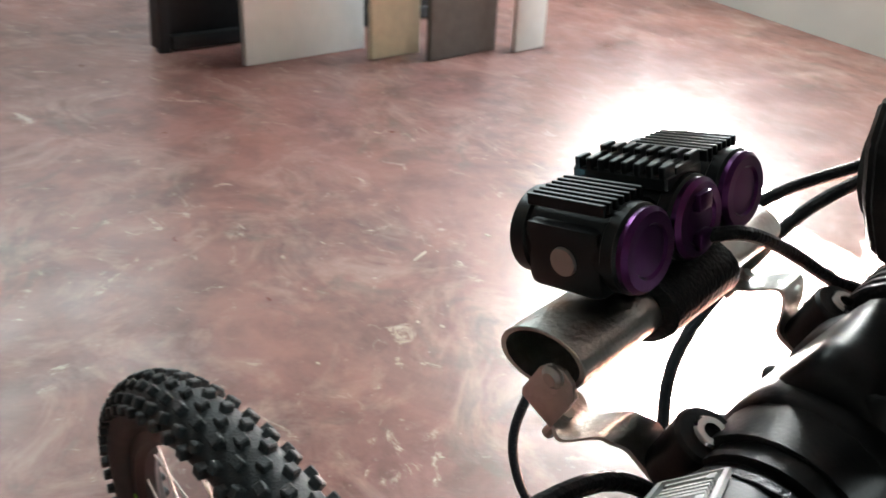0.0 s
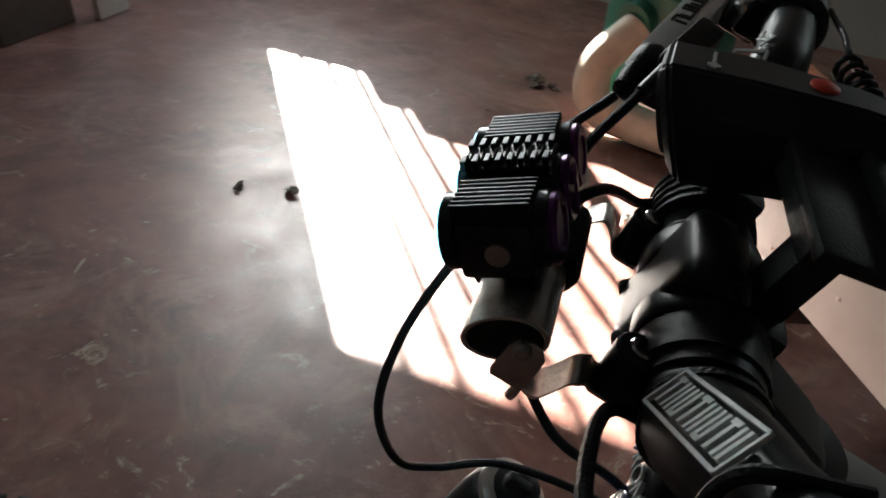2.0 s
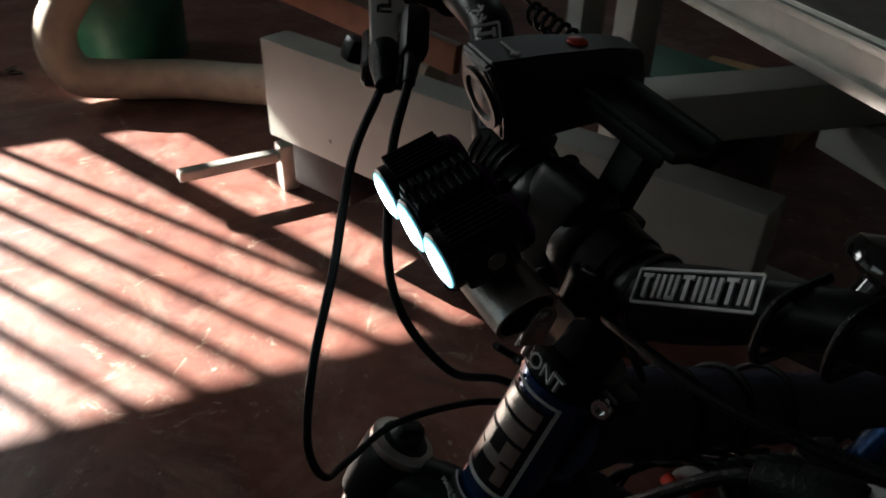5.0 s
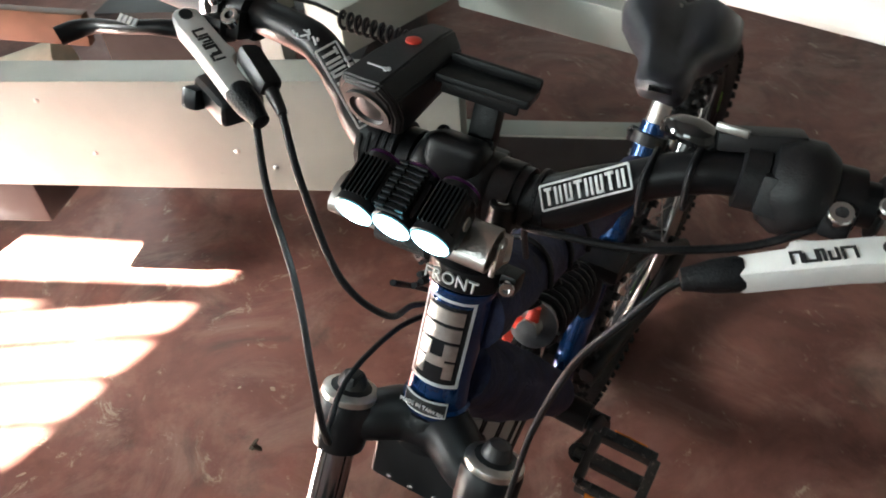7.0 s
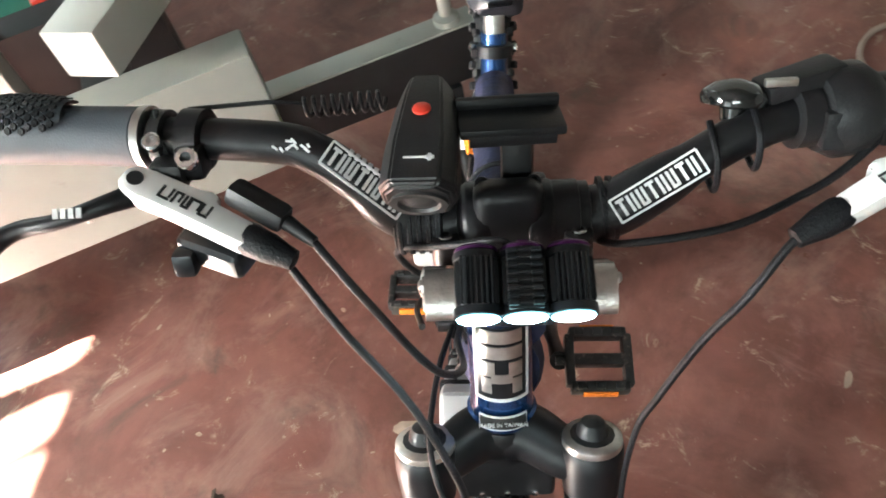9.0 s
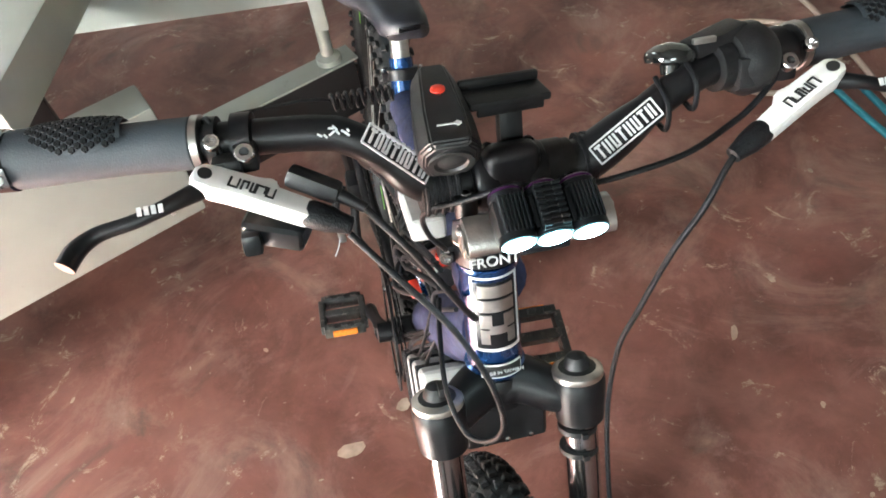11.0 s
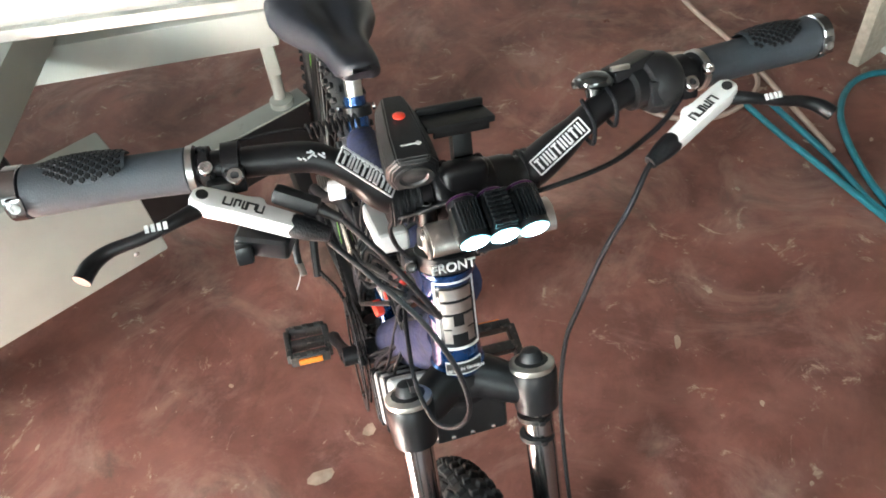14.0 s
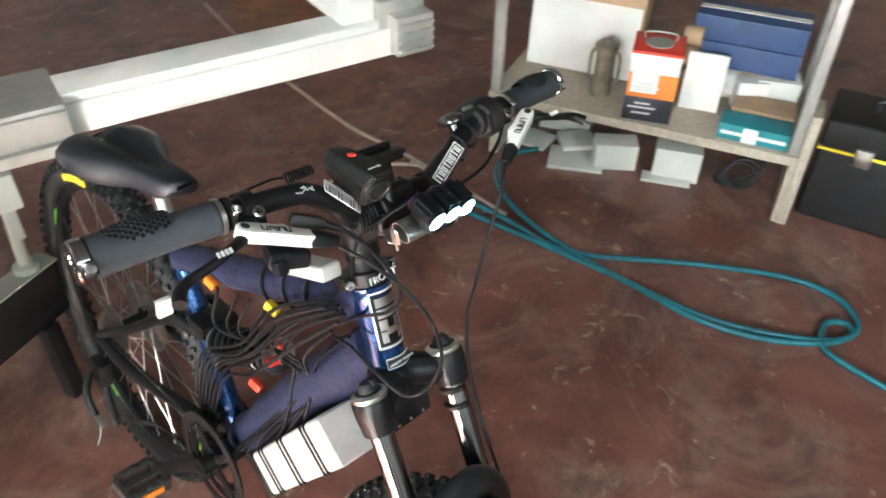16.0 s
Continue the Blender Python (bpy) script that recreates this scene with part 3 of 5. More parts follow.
def grip(s):
    p0, p1 = bar_point(s * (0.209 if s < 0 else 0.200)), bar_point(s * 0.318)
    d = (p1 - p0).normalized()
    n = (p1 - p0).length
    b = bmesh.new()
    lathe(b, ST, p0, d, [(0, 0.0145), (0.001, 0.0165), (n * 0.35, 0.0160), (n * 0.6, 0.0168), (n * 0.9, 0.0185), (n, 0.0185), (n + 0.001, 0.015)], 28)
    g = part("grip", b, GRIP, bike, "grey rubber grip with a scaled palm pad")
    up = Vector((0, -0.12, 0.99))
    up = (up - d * up.dot(d)).normalized()
    side = d.cross(up)
    b = bmesh.new()
    rings = []
    for i in range(13):
        h = n * (0.36 + 0.6 * i / 12)
        w = math.sin(math.pi * min(1, 0.12 + i / 12)) ** 0.6
        row = []
        for j in range(9):
            q = (j - 4) / 4 * 1.15 * w
            r = 0.0172 + 0.0045 * math.cos((j - 4) / 4 * 1.4) * w
            row.append(b.verts.new(ST @ (p0 + d * h + (up * math.cos(q) + side * math.sin(q)) * r)))
        rings.append(row)
    for a, c in zip(rings, rings[1:]):
        for j in range(8):
            b.faces.new((a[j], a[j + 1], c[j + 1], c[j]))
    pad = part("palm_pad", b, GRIP, g)
    b = bmesh.new()
    for i in range(16):
        for j in range(-4, 5):
            u = 0.40 + 0.036 * i
            w = math.sin(math.pi * min(1, 0.12 + (u - 0.36) / 0.6)) ** 0.6
            q = (j + 0.5 * (i % 2)) * 0.245
            if abs(q) > 1.08 * w or u > 0.94:
                continue
            r = 0.0174 + 0.0045 * math.cos(q / 1.15 * 1.4 / max(w, 0.3)) * w
            o = up * math.cos(q) + side * math.sin(q)
            t = ST @ basis(p0 + d * (n * u) + o * r, d, o.cross(d), o)
            lathe(b, t, (0, 0, 0), (0, 0, 1), [(0, 0.0024), (0.0008, 0.0020)], 6)
    tagged(part("pad_texture", b, RUBBER, pad), kind="stuff")
    b = bmesh.new()
    lathe(b, ST, p0 - d * 0.006, d, [(0, 0.0135), (0.0008, 0.0172), (0.0055, 0.0172), (0.006, 0.0135)], 28)
    part("lock_ring", b, STEEL, g)
    b = bmesh.new()
    lathe(b, ST, p1, d, [(0.001, 0.0175), (0.002, 0.0195), (0.012, 0.0195), (0.0135, 0.0175), (0.0135, 0.009), (0.012, 0.008)], 28)
    box(b, ST, p1 + d * 0.007 - up * 0.004 + Vector((0, -0.0185, 0)), (0.011, 0.008, 0.014), 0.002)
    clamp = part("end_clamp", b, DARKCHROME, g)
    b = bmesh.new()
    lathe(b, ST, p1 + d * 0.007 - up * 0.004 + Vector((0, -0.022, 0)), (0, -1, 0), [(0, 0.0035), (0.002, 0.0035), (0.002, 0.0018), (0.001, 0.0018)], 10)
    part("clamp_screw", b, STEEL, clamp)


def brake(s):
    X = lambda x, f, a: Vector((LC + s * x, -f, a))
    piv, boot, end = X(0.2045, 0.089, 0.226), X(0.146, 0.105, 0.200), X(0.122, 0.112, 0.187)
    d = (boot - piv).normalized()
    out = Vector((0, -0.35, 0.94))
    out = (out - d * out.dot(d)).normalized()
    y = out.cross(d)
    m = ST @ basis(piv, d, y, out)
    back = 1 if (ST.to_3x3() @ y).y > 0 else -1        # which way along y the bar lies
    b = bmesh.new()
    n = (boot - piv).length
    k = back
    shape = [(-0.008, -0.004 * k), (-0.0075, 0.004 * k), (-0.003, 0.009 * k), (0.006, 0.010 * k), (0.018, 0.0105 * k), (0.030, 0.011 * k), (0.036, 0.013 * k), (0.041, 0.0125 * k), (0.042, 0.008 * k), (n, 0.0065 * k),
             (n, -0.0075 * k), (0.02, -0.0075 * k), (0.006, -0.0085 * k), (-0.004, -0.0075 * k)]
    plate(b, m, shape, 0.014, 0.0035)
    body = part("brake_lever", b, WHITE, bike, "white brake lever body with black maker mark")
    b = bmesh.new()
    lathe(b, m, (0, 0, -0.0085), (0, 0, 1), [(0, 0.0042), (0.0165, 0.0042)], 16)
    part("pivot_pin", b, INK, body)
    for i, (xx, w) in enumerate(((0.018, 0.006), (0.0245, 0.004), (0.0295, 0.003), (0.034, 0.006), (0.040, 0.005))):
        b = bmesh.new()
        bars(b, m @ Matrix.Translation((0, 0, 0.0072)), [(xx - w / 2, 0, 0.0013, 0.0075), (xx, 0.0032 if i % 2 else -0.0032, w * 0.9, 0.0013), (xx + w / 2 - 0.0008, 0.001, 0.0012, 0.006)], 0.0008)
        part("lever_mark", b, INK, body)
    b = bmesh.new()
    lathe(b, ST, boot - d * 0.004, d, [(0, 0.0078), (0.003, 0.0088), (0.014, 0.0082), (0.022, 0.0065), (0.028, 0.0055), (0.029, 0.003)], 18)
    part("rubber_boot", b, RUBBER, body)
    b = bmesh.new()
    blade = [piv + y * (-0.003 * k) - out * 0.004, X(0.222, 0.098, 0.220), X(0.245, 0.101, 0.214), X(0.268, 0.099, 0.209), X(0.281, 0.104, 0.204), X(0.288, 0.113, 0.198)]
    tube(b, ST, blade, 0.005, 12, 6, radii=lambda t: 0.0062 - 0.0018 * math.sin(math.pi * min(1, t * 1.2)))
    blade_ob = part("lever_blade", b, MATT, body, "black hooked lever blade")
    b = bmesh.new()
    t = ST @ basis(X(0.235, 0.1065, 0.2215), Vector((1, 0, 0)), Vector((0, 0.55, 0.83)), Vector((0, -0.83, 0.55)))
    bars(b, t, [(-0.006 + 0.004 * i, 0, 0.0026, 0.005) for i in range(4)], 0.001)
    part("blade_mark", b, PRINT, blade_ob)
    # clamp on the bar with two bolts
    p = bar_point(s * 0.179)
    dd = (bar_point(s * 0.183) - p).normalized()
    b = bmesh.new()
    lathe(b, ST, p - dd * 0.007, dd, [(0, 0.0118), (0.001, 0.0165), (0.013, 0.0165), (0.014, 0.0118)], 24)
    box(b, ST, p + Vector((0, -0.013, -0.006)), (0.014, 0.016, 0.018), 0.003)
    cl = part("bar_clamp", b, MATT, body)
    b = bmesh.new()
    lathe(b, ST, p + Vector((0, -0.018, -0.004)), (0, -0.75, 0.66), [(0, 0.0062), (0.005, 0.0062), (0.006, 0.0054), (0.006, 0.003), (0.003, 0.003)], 14)
    part("clamp_bolt", b, CHROME, cl)
    # shifter and its clamp beside it
    p = bar_point(s * 0.197)
    b = bmesh.new()
    lathe(b, ST, p - dd * 0.004, dd, [(0, 0.0118), (0.001, 0.0155), (0.007, 0.0155), (0.008, 0.0118)], 24)
    if s < 0:
        box(b, ST, p + Vector((0.006, -0.018, -0.012)), (0.018, 0.02, 0.016), 0.004)
    sh = part("shifter", b, BLACK, bike)
    b = bmesh.new()
    lathe(b, ST, p + Vector((0, -0.0165, 0.004)), (0, -0.7, 0.7), [(0, 0.005), (0.004, 0.005), (0.005, 0.004), (0.005, 0.0025), (0.002, 0.0025)], 12)
    part("shifter_bolt", b, CHROME, sh)
    if s < 0:
        b = bmesh.new()
        box(b, ST, X(0.168, 0.088, 0.190), (0.040, 0.030, 0.018), 0.006, 3, pose(0, 0, 0, 15, 12, -20))
        box(b, ST, X(0.185, 0.10, 0.186), (0.012, 0.012, 0.014), 0.003)
        part("shifter_housing", b, FIN, sh)
        b = bmesh.new()
        box(b, ST, X(0.142, 0.095, 0.215), (0.034, 0.014, 0.012), 0.004, 2, pose(0, 0, 0, 0, 25, -20))
        rod(b, ST, X(0.128, 0.10, 0.207), X(0.114, 0.106, 0.198), 0.0045, 0.0032, 12)
        part("cable_barrel", b, BLACK, sh)
        b = bmesh.new()
        for k2 in range(3):
            tube(b, ST, [p + Vector((0.004 - 0.003 * k2, -0.014, -0.01)), p + Vector((0.0, -0.004, 0.0145)), p + Vector((-0.006 - 0.002 * k2, 0.012, 0.008))], 0.0018, 8, 5)
        part("cable_wrap", b, RUBBER, sh)
    else:
        b = bmesh.new()
        q = bar_point(0.158)
        lathe(b, ST, q - dd * 0.016, dd, [(0, 0.012), (0.002, 0.020), (0.010, 0.0245), (0.022, 0.0245), (0.030, 0.019), (0.031, 0.012)], 26)
        part("twist_housing", b, BLACK, sh)
        b = bmesh.new()
        q = bar_point(0.138)
        lathe(b, ST, q - dd * 0.008, dd, [(0, 0.0125), (0.001, 0.0165), (0.012, 0.0165), (0.013, 0.0125)], 22)
        box(b, ST, q + Vector((-0.004, 0.004, 0.018)), (0.042, 0.020, 0.010), 0.003, 2, pose(0, 0, 0, 0, -12, 12))
        box(b, ST, q + Vector((0.010, -0.015, -0.002)), (0.012, 0.008, 0.020), 0.002)
        part("shift_lever", b, BLACK, sh)
        b = bmesh.new()
        box(b, ST, q + Vector((-0.017, -0.007, 0.021)), (0.016, 0.004, 0.004), 0.001)
        part("shift_tip", b, STEEL, sh)
    return end


for s in (-1, 1):
    grip(s)
    brake(s)

# bell on the bar
b = bmesh.new()
p = bar_point(0.100)
lathe(b, ST, p + Vector((0.002, 0.006, 0.010)), (0.1, 0.25, 0.95), [(0, 0.006), (0.006, 0.007), (0.008, 0.0165), (0.012, 0.0175), (0.015, 0.0165), (0.019, 0.011), (0.021, 0.003)], 28)
bell = part("bell", b, material("black_gloss", (0.01, 0.01, 0.01), 0.12, coat=0.5), bike, "glossy black bell dome")
for x in (0.090, 0.110):
    b = bmesh.new()
    q = bar_point(x)
    tube(b, ST, [q + Vector((0, 0.004, 0.016)), q + Vector((0, -0.016, 0.004)), q + Vector((0.002, -0.010, -0.016)), q + Vector((0.002, 0.012, -0.012))], 0.0019, 8, 6)
    part("bell_strap", b, RUBBER, bell)

# siren beside the stem
SM = ST @ Matrix.Translation((-0.042, -0.069, 0.232)) @ pose(0, 0, 0, 16, 0, -4) @ Matrix.Scale(0.87, 4)
b = bmesh.new()
rings = []
for y, w, z0, z1, top in ((-0.047, 0.019, -0.021, 0.016, 0.6), (-0.043, 0.0225, -0.024, 0.020, 0.62), (-0.02, 0.0225, -0.022, 0.023, 0.6), (0.02, 0.0195, -0.016, 0.024, 0.55), (0.039, 0.0165, -0.010, 0.022, 0.55), (0.043, 0.014, -0.007, 0.019, 0.5)):
    lead = 0.45 if y < -0.04 else 0.0                              # the mouth's face leans out at its top
    rings.append([b.verts.new(SM @ Vector((v[0], v[1] - lead * v[2], v[2]))) for v in ((-w * 0.7, y, z0), (w * 0.7, y, z0), (w, y, z0 * 0.3), (w * 0.97, y, z1 * 0.45), (w * top, y, z1), (-w * top, y, z1), (-w * 0.97, y, z1 * 0.45), (-w, y, z0 * 0.3))])
for a, c in zip(rings, rings[1:]):
    for j in range(8):
        b.faces.new((a[j], a[(j + 1) % 8], c[(j + 1) % 8], c[j]))
b.faces.new(rings[0][::-1])
b.faces.new(rings[-1])
bmesh.ops.bevel(b, geom=b.edges[:], offset=0.0012, segments=2, affect="EDGES")
siren = part("siren", b, BLACK, bike, "black wedge-shaped electric horn with a red button", 25)
b = bmesh.new()
lathe(b, SM, (0, -0.0445, -0.003), (0, -0.912, -0.41), [(0, 0.0165), (0.003, 0.0165), (0.003, 0.0125), (0.0005, 0.011), (0.0025, 0.006), (0.003, 0.001)], 28)
part("horn_mouth", b, INK, siren)
b = bmesh.new()
lathe(b, SM, (0, 0.004, 0.0232), (0, 0, 1), [(0, 0.0056), (0.0015, 0.0053), (0.0025, 0.003)], 20)
part("button", b, RED, siren, "red push button")
b = bmesh.new()
t = SM @ Matrix.Translation((0.003, -0.036, 0.0219)) @ pose(0, 0, 0, 1.5, 0, 0)
bars(b, t, [(-0.004, 0, 0.012, 0.0011), (0.0045, 0, 0.0022, 0.005), (0.0045, 0, 0.005, 0.0022)], 0.0008)
part("siren_mark", b, PRINT, siren)
b = bmesh.new()
lathe(b, ST, (-0.062, -0.068, 0.187), (1, 0, 0), [(0, 0.0155), (0.001, 0.0185), (0.026, 0.0185), (0.027, 0.0155)], 22)
box(b, ST, (-0.047, -0.068, 0.201), (0.018, 0.022, 0.018), 0.003)
mount = part("siren_mount", b, RUBBER, siren)
for i in range(5):
    b = bmesh.new()
    lathe(b, ST, (-0.060 + 0.0052 * i, -0.068, 0.187), (1, 0, 0), [(0, 0.0182), (0.001, 0.0196), (0.0028, 0.0196), (0.0036, 0.0182)], 22)
    part("mount_rib", b, RUBBER, mount)

# holder plate for a display
b = bmesh.new()
HM = ST @ Matrix.Translation((0.003, -0.060, 0.239)) @ pose(0, 0, 0, 8, 2, 6)
box(b, HM, (0, 0, 0), (0.056, 0.026, 0.0055), 0.002)
holder = part("display_holder", b, BLACK, bike, "empty black display holder plate")
b = bmesh.new()
box(b, HM, (0, 0.0115, 0.005), (0.056, 0.005, 0.007), 0.002)
part("holder_lip", b, BLACK, holder)
b = bmesh.new()
box(b, HM, (0, -0.0115, -0.004), (0.046, 0.003, 0.007), 0.0012)
part("holder_skirt", b, BLACK, holder)
b = bmesh.new()
box(b, ST, (0.006, -0.057, 0.217), (0.017, 0.013, 0.040), 0.004)
part("holder_post", b, BLACK, holder)
b = bmesh.new()
lathe(b, ST, (0.020, -0.066, 0.184), (1, 0, 0), [(0, 0.016), (0.001, 0.0202), (0.018, 0.0202), (0.019, 0.016)], 26)
part("holder_clamp", b, MATT, holder)
b = bmesh.new()
box(b, ST, (0.012, -0.058, 0.196), (0.022, 0.020, 0.016), 0.004)
part("holder_block", b, MATT, holder)

# lamp bracket: bar clamps, bent straps and the cross tube
LX = 0.003
b = bmesh.new()
MT = Vector((0, -0.1235, 0.1745))
HOLLOW = [(0.030, 0.0095), (0.0, 0.0100), (-0.0002, 0.0112), (0.0, 0.0115), (0.094, 0.0115), (0.0942, 0.0112), (0.094, 0.0100), (0.064, 0.0095)]
OVAL = ST @ Matrix.Translation(MT) @ pose(0, 0, 0, 42, 0, 0) @ Matrix.Diagonal((1.0, 1.15, 0.70, 1.0))   # flattened section
lathe(b, OVAL, (LX - 0.047, 0, 0), (1, 0, 0), HOLLOW, 32)
bracket = part("lamp_bracket", b, BRUSHED, bike, "brushed silver lamp bracket of tube and bent straps")
for s in (-1, 1):
    x = LX + 0.0485 * s
    xc = 0.0015 + 0.0355 * s
    lean = Vector((0, -0.12, 1)).normalized()
    # tab over the tube's rear half, with its screw
    b = bmesh.new()
    plate(b, ST @ basis(Vector((x, -0.1175, 0.1745)), Vector((0, -1, 0)), Vector((0, 0, 1)), Vector((-1, 0, 0))), [(-0.0070, -0.0125), (0.0035, -0.0125), (0.0045, -0.0105), (0.0045, 0.0005), (0.003, 0.0040), (-0.0005, 0.0058), (-0.0040, 0.0048), (-0.0066, 0.002), (-0.0070, -0.002)], 0.0014, 0.0003)
    tab = part("end_tab", b, BRUSHED, bracket)
    b = bmesh.new()
    lathe(b, ST, (x + 0.0004 * s, -0.118, 0.1765), (s, 0, 0), [(0, 0.0030), (0.0012, 0.0030), (0.0022, 0.0018), (0.0023, 0.0006)], 12)
    part("screw", b, STEEL, tab)
    b = bmesh.new()
    rod(b, ST, (x - 0.004 * s, -0.1105, 0.1535), (x - 0.004 * s, -0.1105, 0.166), 0.0017, seg=8)
    part("screw", b, STEEL, tab)
    # strap: flat, a hump, then down under the collar's lug
    b = bmesh.new()
    w = 0.0062
    path = [(0.1165, 0.1615, x - 0.006 * s), (0.1115, 0.1618, x - 0.0065 * s), (0.1065, 0.1640, x * 0.75 + xc * 0.25), (0.1015, 0.1725, x * 0.6 + xc * 0.4), (0.0985, 0.1735, x * 0.5 + xc * 0.5), (0.0955, 0.1715, x * 0.25 + xc * 0.75), (0.0915, 0.1672, xc), (0.082, 0.1668, xc)]
    rows = []
    for f, a, xx in [tuple(q) for q in smooth_line(path, 6)]:
        rows.append([b.verts.new(ST @ Vector((xx + dx * s, -f, a + da))) for dx, da in ((-w, 0), (w, 0), (w, 0.0015), (-w, 0.0015))])
    for a, c in zip(rows, rows[1:]):
        for j in range(4):
            b.faces.new((a[j], a[(j + 1) % 4], c[(j + 1) % 4], c[j]))
    b.faces.new(rows[0][::-1])
    b.faces.new(rows[-1])
    part("strap", b, BRUSHED, bracket)
    # collar round the bar, its lug and hex bolt
    b = bmesh.new()
    lathe(b, ST, (xc - 0.0075 * s, -BAR_F, BAR_A + 0.001), (s, 0, 0), [(0, 0.0158), (0.0008, 0.0182), (0.0142, 0.0182), (0.015, 0.0158)], 30)
    lathe(b, ST, (xc, -0.0845, 0.1685), lean, [(0, 0.0068), (0.0008, 0.0078), (0.0165, 0.0078), (0.0175, 0.0070), (0.0175, 0.005)], 22)
    box(b, ST, (xc, -0.079, 0.1765), (0.0148, 0.014, 0.0150), 0.002)
    bc = part("bar_collar", b, MATT, bracket)
    b = bmesh.new()
    lathe(b, ST, Vector((xc, -0.0845, 0.1685)) + lean * 0.0165, lean, [(0, 0.0043), (0.0022, 0.0043), (0.0028, 0.0037), (0.0028, 0.0021), (0.0008, 0.0021)], 18)
    part("collar_bolt", b, CHROME, bc)
# black spacer rings and a loose tie between the collars and the bar's bends
for x in (0.050, 0.0555, -0.0605):
    b = bmesh.new()
    lathe(b, ST, (x, -BAR_F, BAR_A + 0.003), (1, 0, 0.1), [(0, 0.0155), (0.0008, 0.0182), (0.0032, 0.0182), (0.004, 0.0155)], 26)
    part("rubber_ring", b, RUBBER, handlebar)

# headlamp with three barrels; axes: x left, y back along the barrels, z up from the fins
th = radians(39)
FW = Vector((0, -math.cos(th), -math.sin(th)))
LM = ST @ basis(Vector((LX + 0.001, -0.1515, 0.1795)), Vector((1, 0, 0)), -FW, Vector((0, -math.sin(th), math.cos(th)))) @ Matrix.Scale(0.95, 4)
headlamp = None
for i, x in enumerate((-0.0232, 0.0, 0.0232)):
    b = bmesh.new()
    lathe(b, LM, (x, 0.0, 0), (0, 1, 0), [(0.0, 0.0112), (0.0006, 0.0122), (0.005, 0.0122), (0.0055, 0.0112), (0.029, 0.0112), (0.0295, 0.0118), (0.0328, 0.0118), (0.0335, 0.0110)], 28)
    box(b, LM, (x, 0.017, -0.002), (0.0228, 0.024, 0.019), 0.003)
    ob = part("headlamp" if i == 0 else "barrel", b, FIN, bike if i == 0 else headlamp, "black finned three-beam headlamp, switched on, with purple end caps" if i == 0 else "")
    if i == 0:
        headlamp = ob
    zt = 0.0118
    if i != 1:
        for k in range(7):
            b = bmesh.new()
            box(b, LM, (x + 0.0025 * (k - 3), 0.0168, zt), (0.0011, 0.0245, 0.0032), 0.0002, 1)
            part("fin", b, FIN, headlamp)
    else:
        b = bmesh.new()
        box(b, LM, (x, 0.0165, zt - 0.0005), (0.017, 0.030, 0.004), 0.0006, 1)
        part("ridge", b, FIN, headlamp)
        for k in range(8):
            for dx in (-0.0058, 0.0058):
                b = bmesh.new()
                box(b, LM, (x + dx, 0.0035 + 0.0038 * k, zt + 0.0025), (0.0052, 0.0020, 0.0036), 0.0003, 1)
                part("tooth", b, FIN, headlamp)
            b = bmesh.new()
            box(b, LM, (x, 0.0042 + 0.0038 * k, zt + 0.0018), (0.0075, 0.0013, 0.0022), 0.0002, 1)
            part("rib", b, FIN, headlamp)
    b = bmesh.new()
    lathe(b, LM, (x, 0.0334, 0), (0, 1, 0), [(0, 0.0110), (0.0016, 0.0112), (0.0028, 0.0100), (0.0028, 0.0072), (0.0020, 0.0066), (0.0022, 0.003)], 28)
    cap = part("end_cap", b, PURPLE, headlamp, "purple anodised end cap")
    if i == 1:
        for dz in (-0.0055, 0.0055):
            b = bmesh.new()
            box(b, LM, (x, 0.0360, dz), (0.0065, 0.0036, 0.0052), 0.0012)
            part("cap_lug", b, PURPLE, cap)
    b = bmesh.new()
    lathe(b, LM, (x, -0.0004, 0), (0, -1, 0), [(0, 0.0108), (0.0004, 0.0106)], 26)
    part("reflector", b, LEDRIM, headlamp)
    b = bmesh.new()
    lathe(b, LM, (x, -0.0009, 0), (0, -1, 0), [(0, 0.0086), (0.0006, 0.0078), (0.001, 0.004)], 24)
    part("led_lens", b, LED, headlamp, "glowing white lens")
b = bmesh.new()
lathe(b, LM, (0.0232 + 0.0114, 0.018, -0.002), (1, 0, 0), [(0, 0.004), (0.0008, 0.0038)], 18)
part("side_screw", b, STEEL, headlamp)
b = bmesh.new()
box(b, LM, (0, 0.018, -0.016), (0.03, 0.022, 0.014), 0.003)
lathe(b, OVAL, (LX - 0.016, 0, 0), (1, 0, 0), [(0, 0.0117), (0.001, 0.0152), (0.031, 0.0152), (0.032, 0.0117)], 24)
part("lamp_foot", b, RUBBER, headlamp)

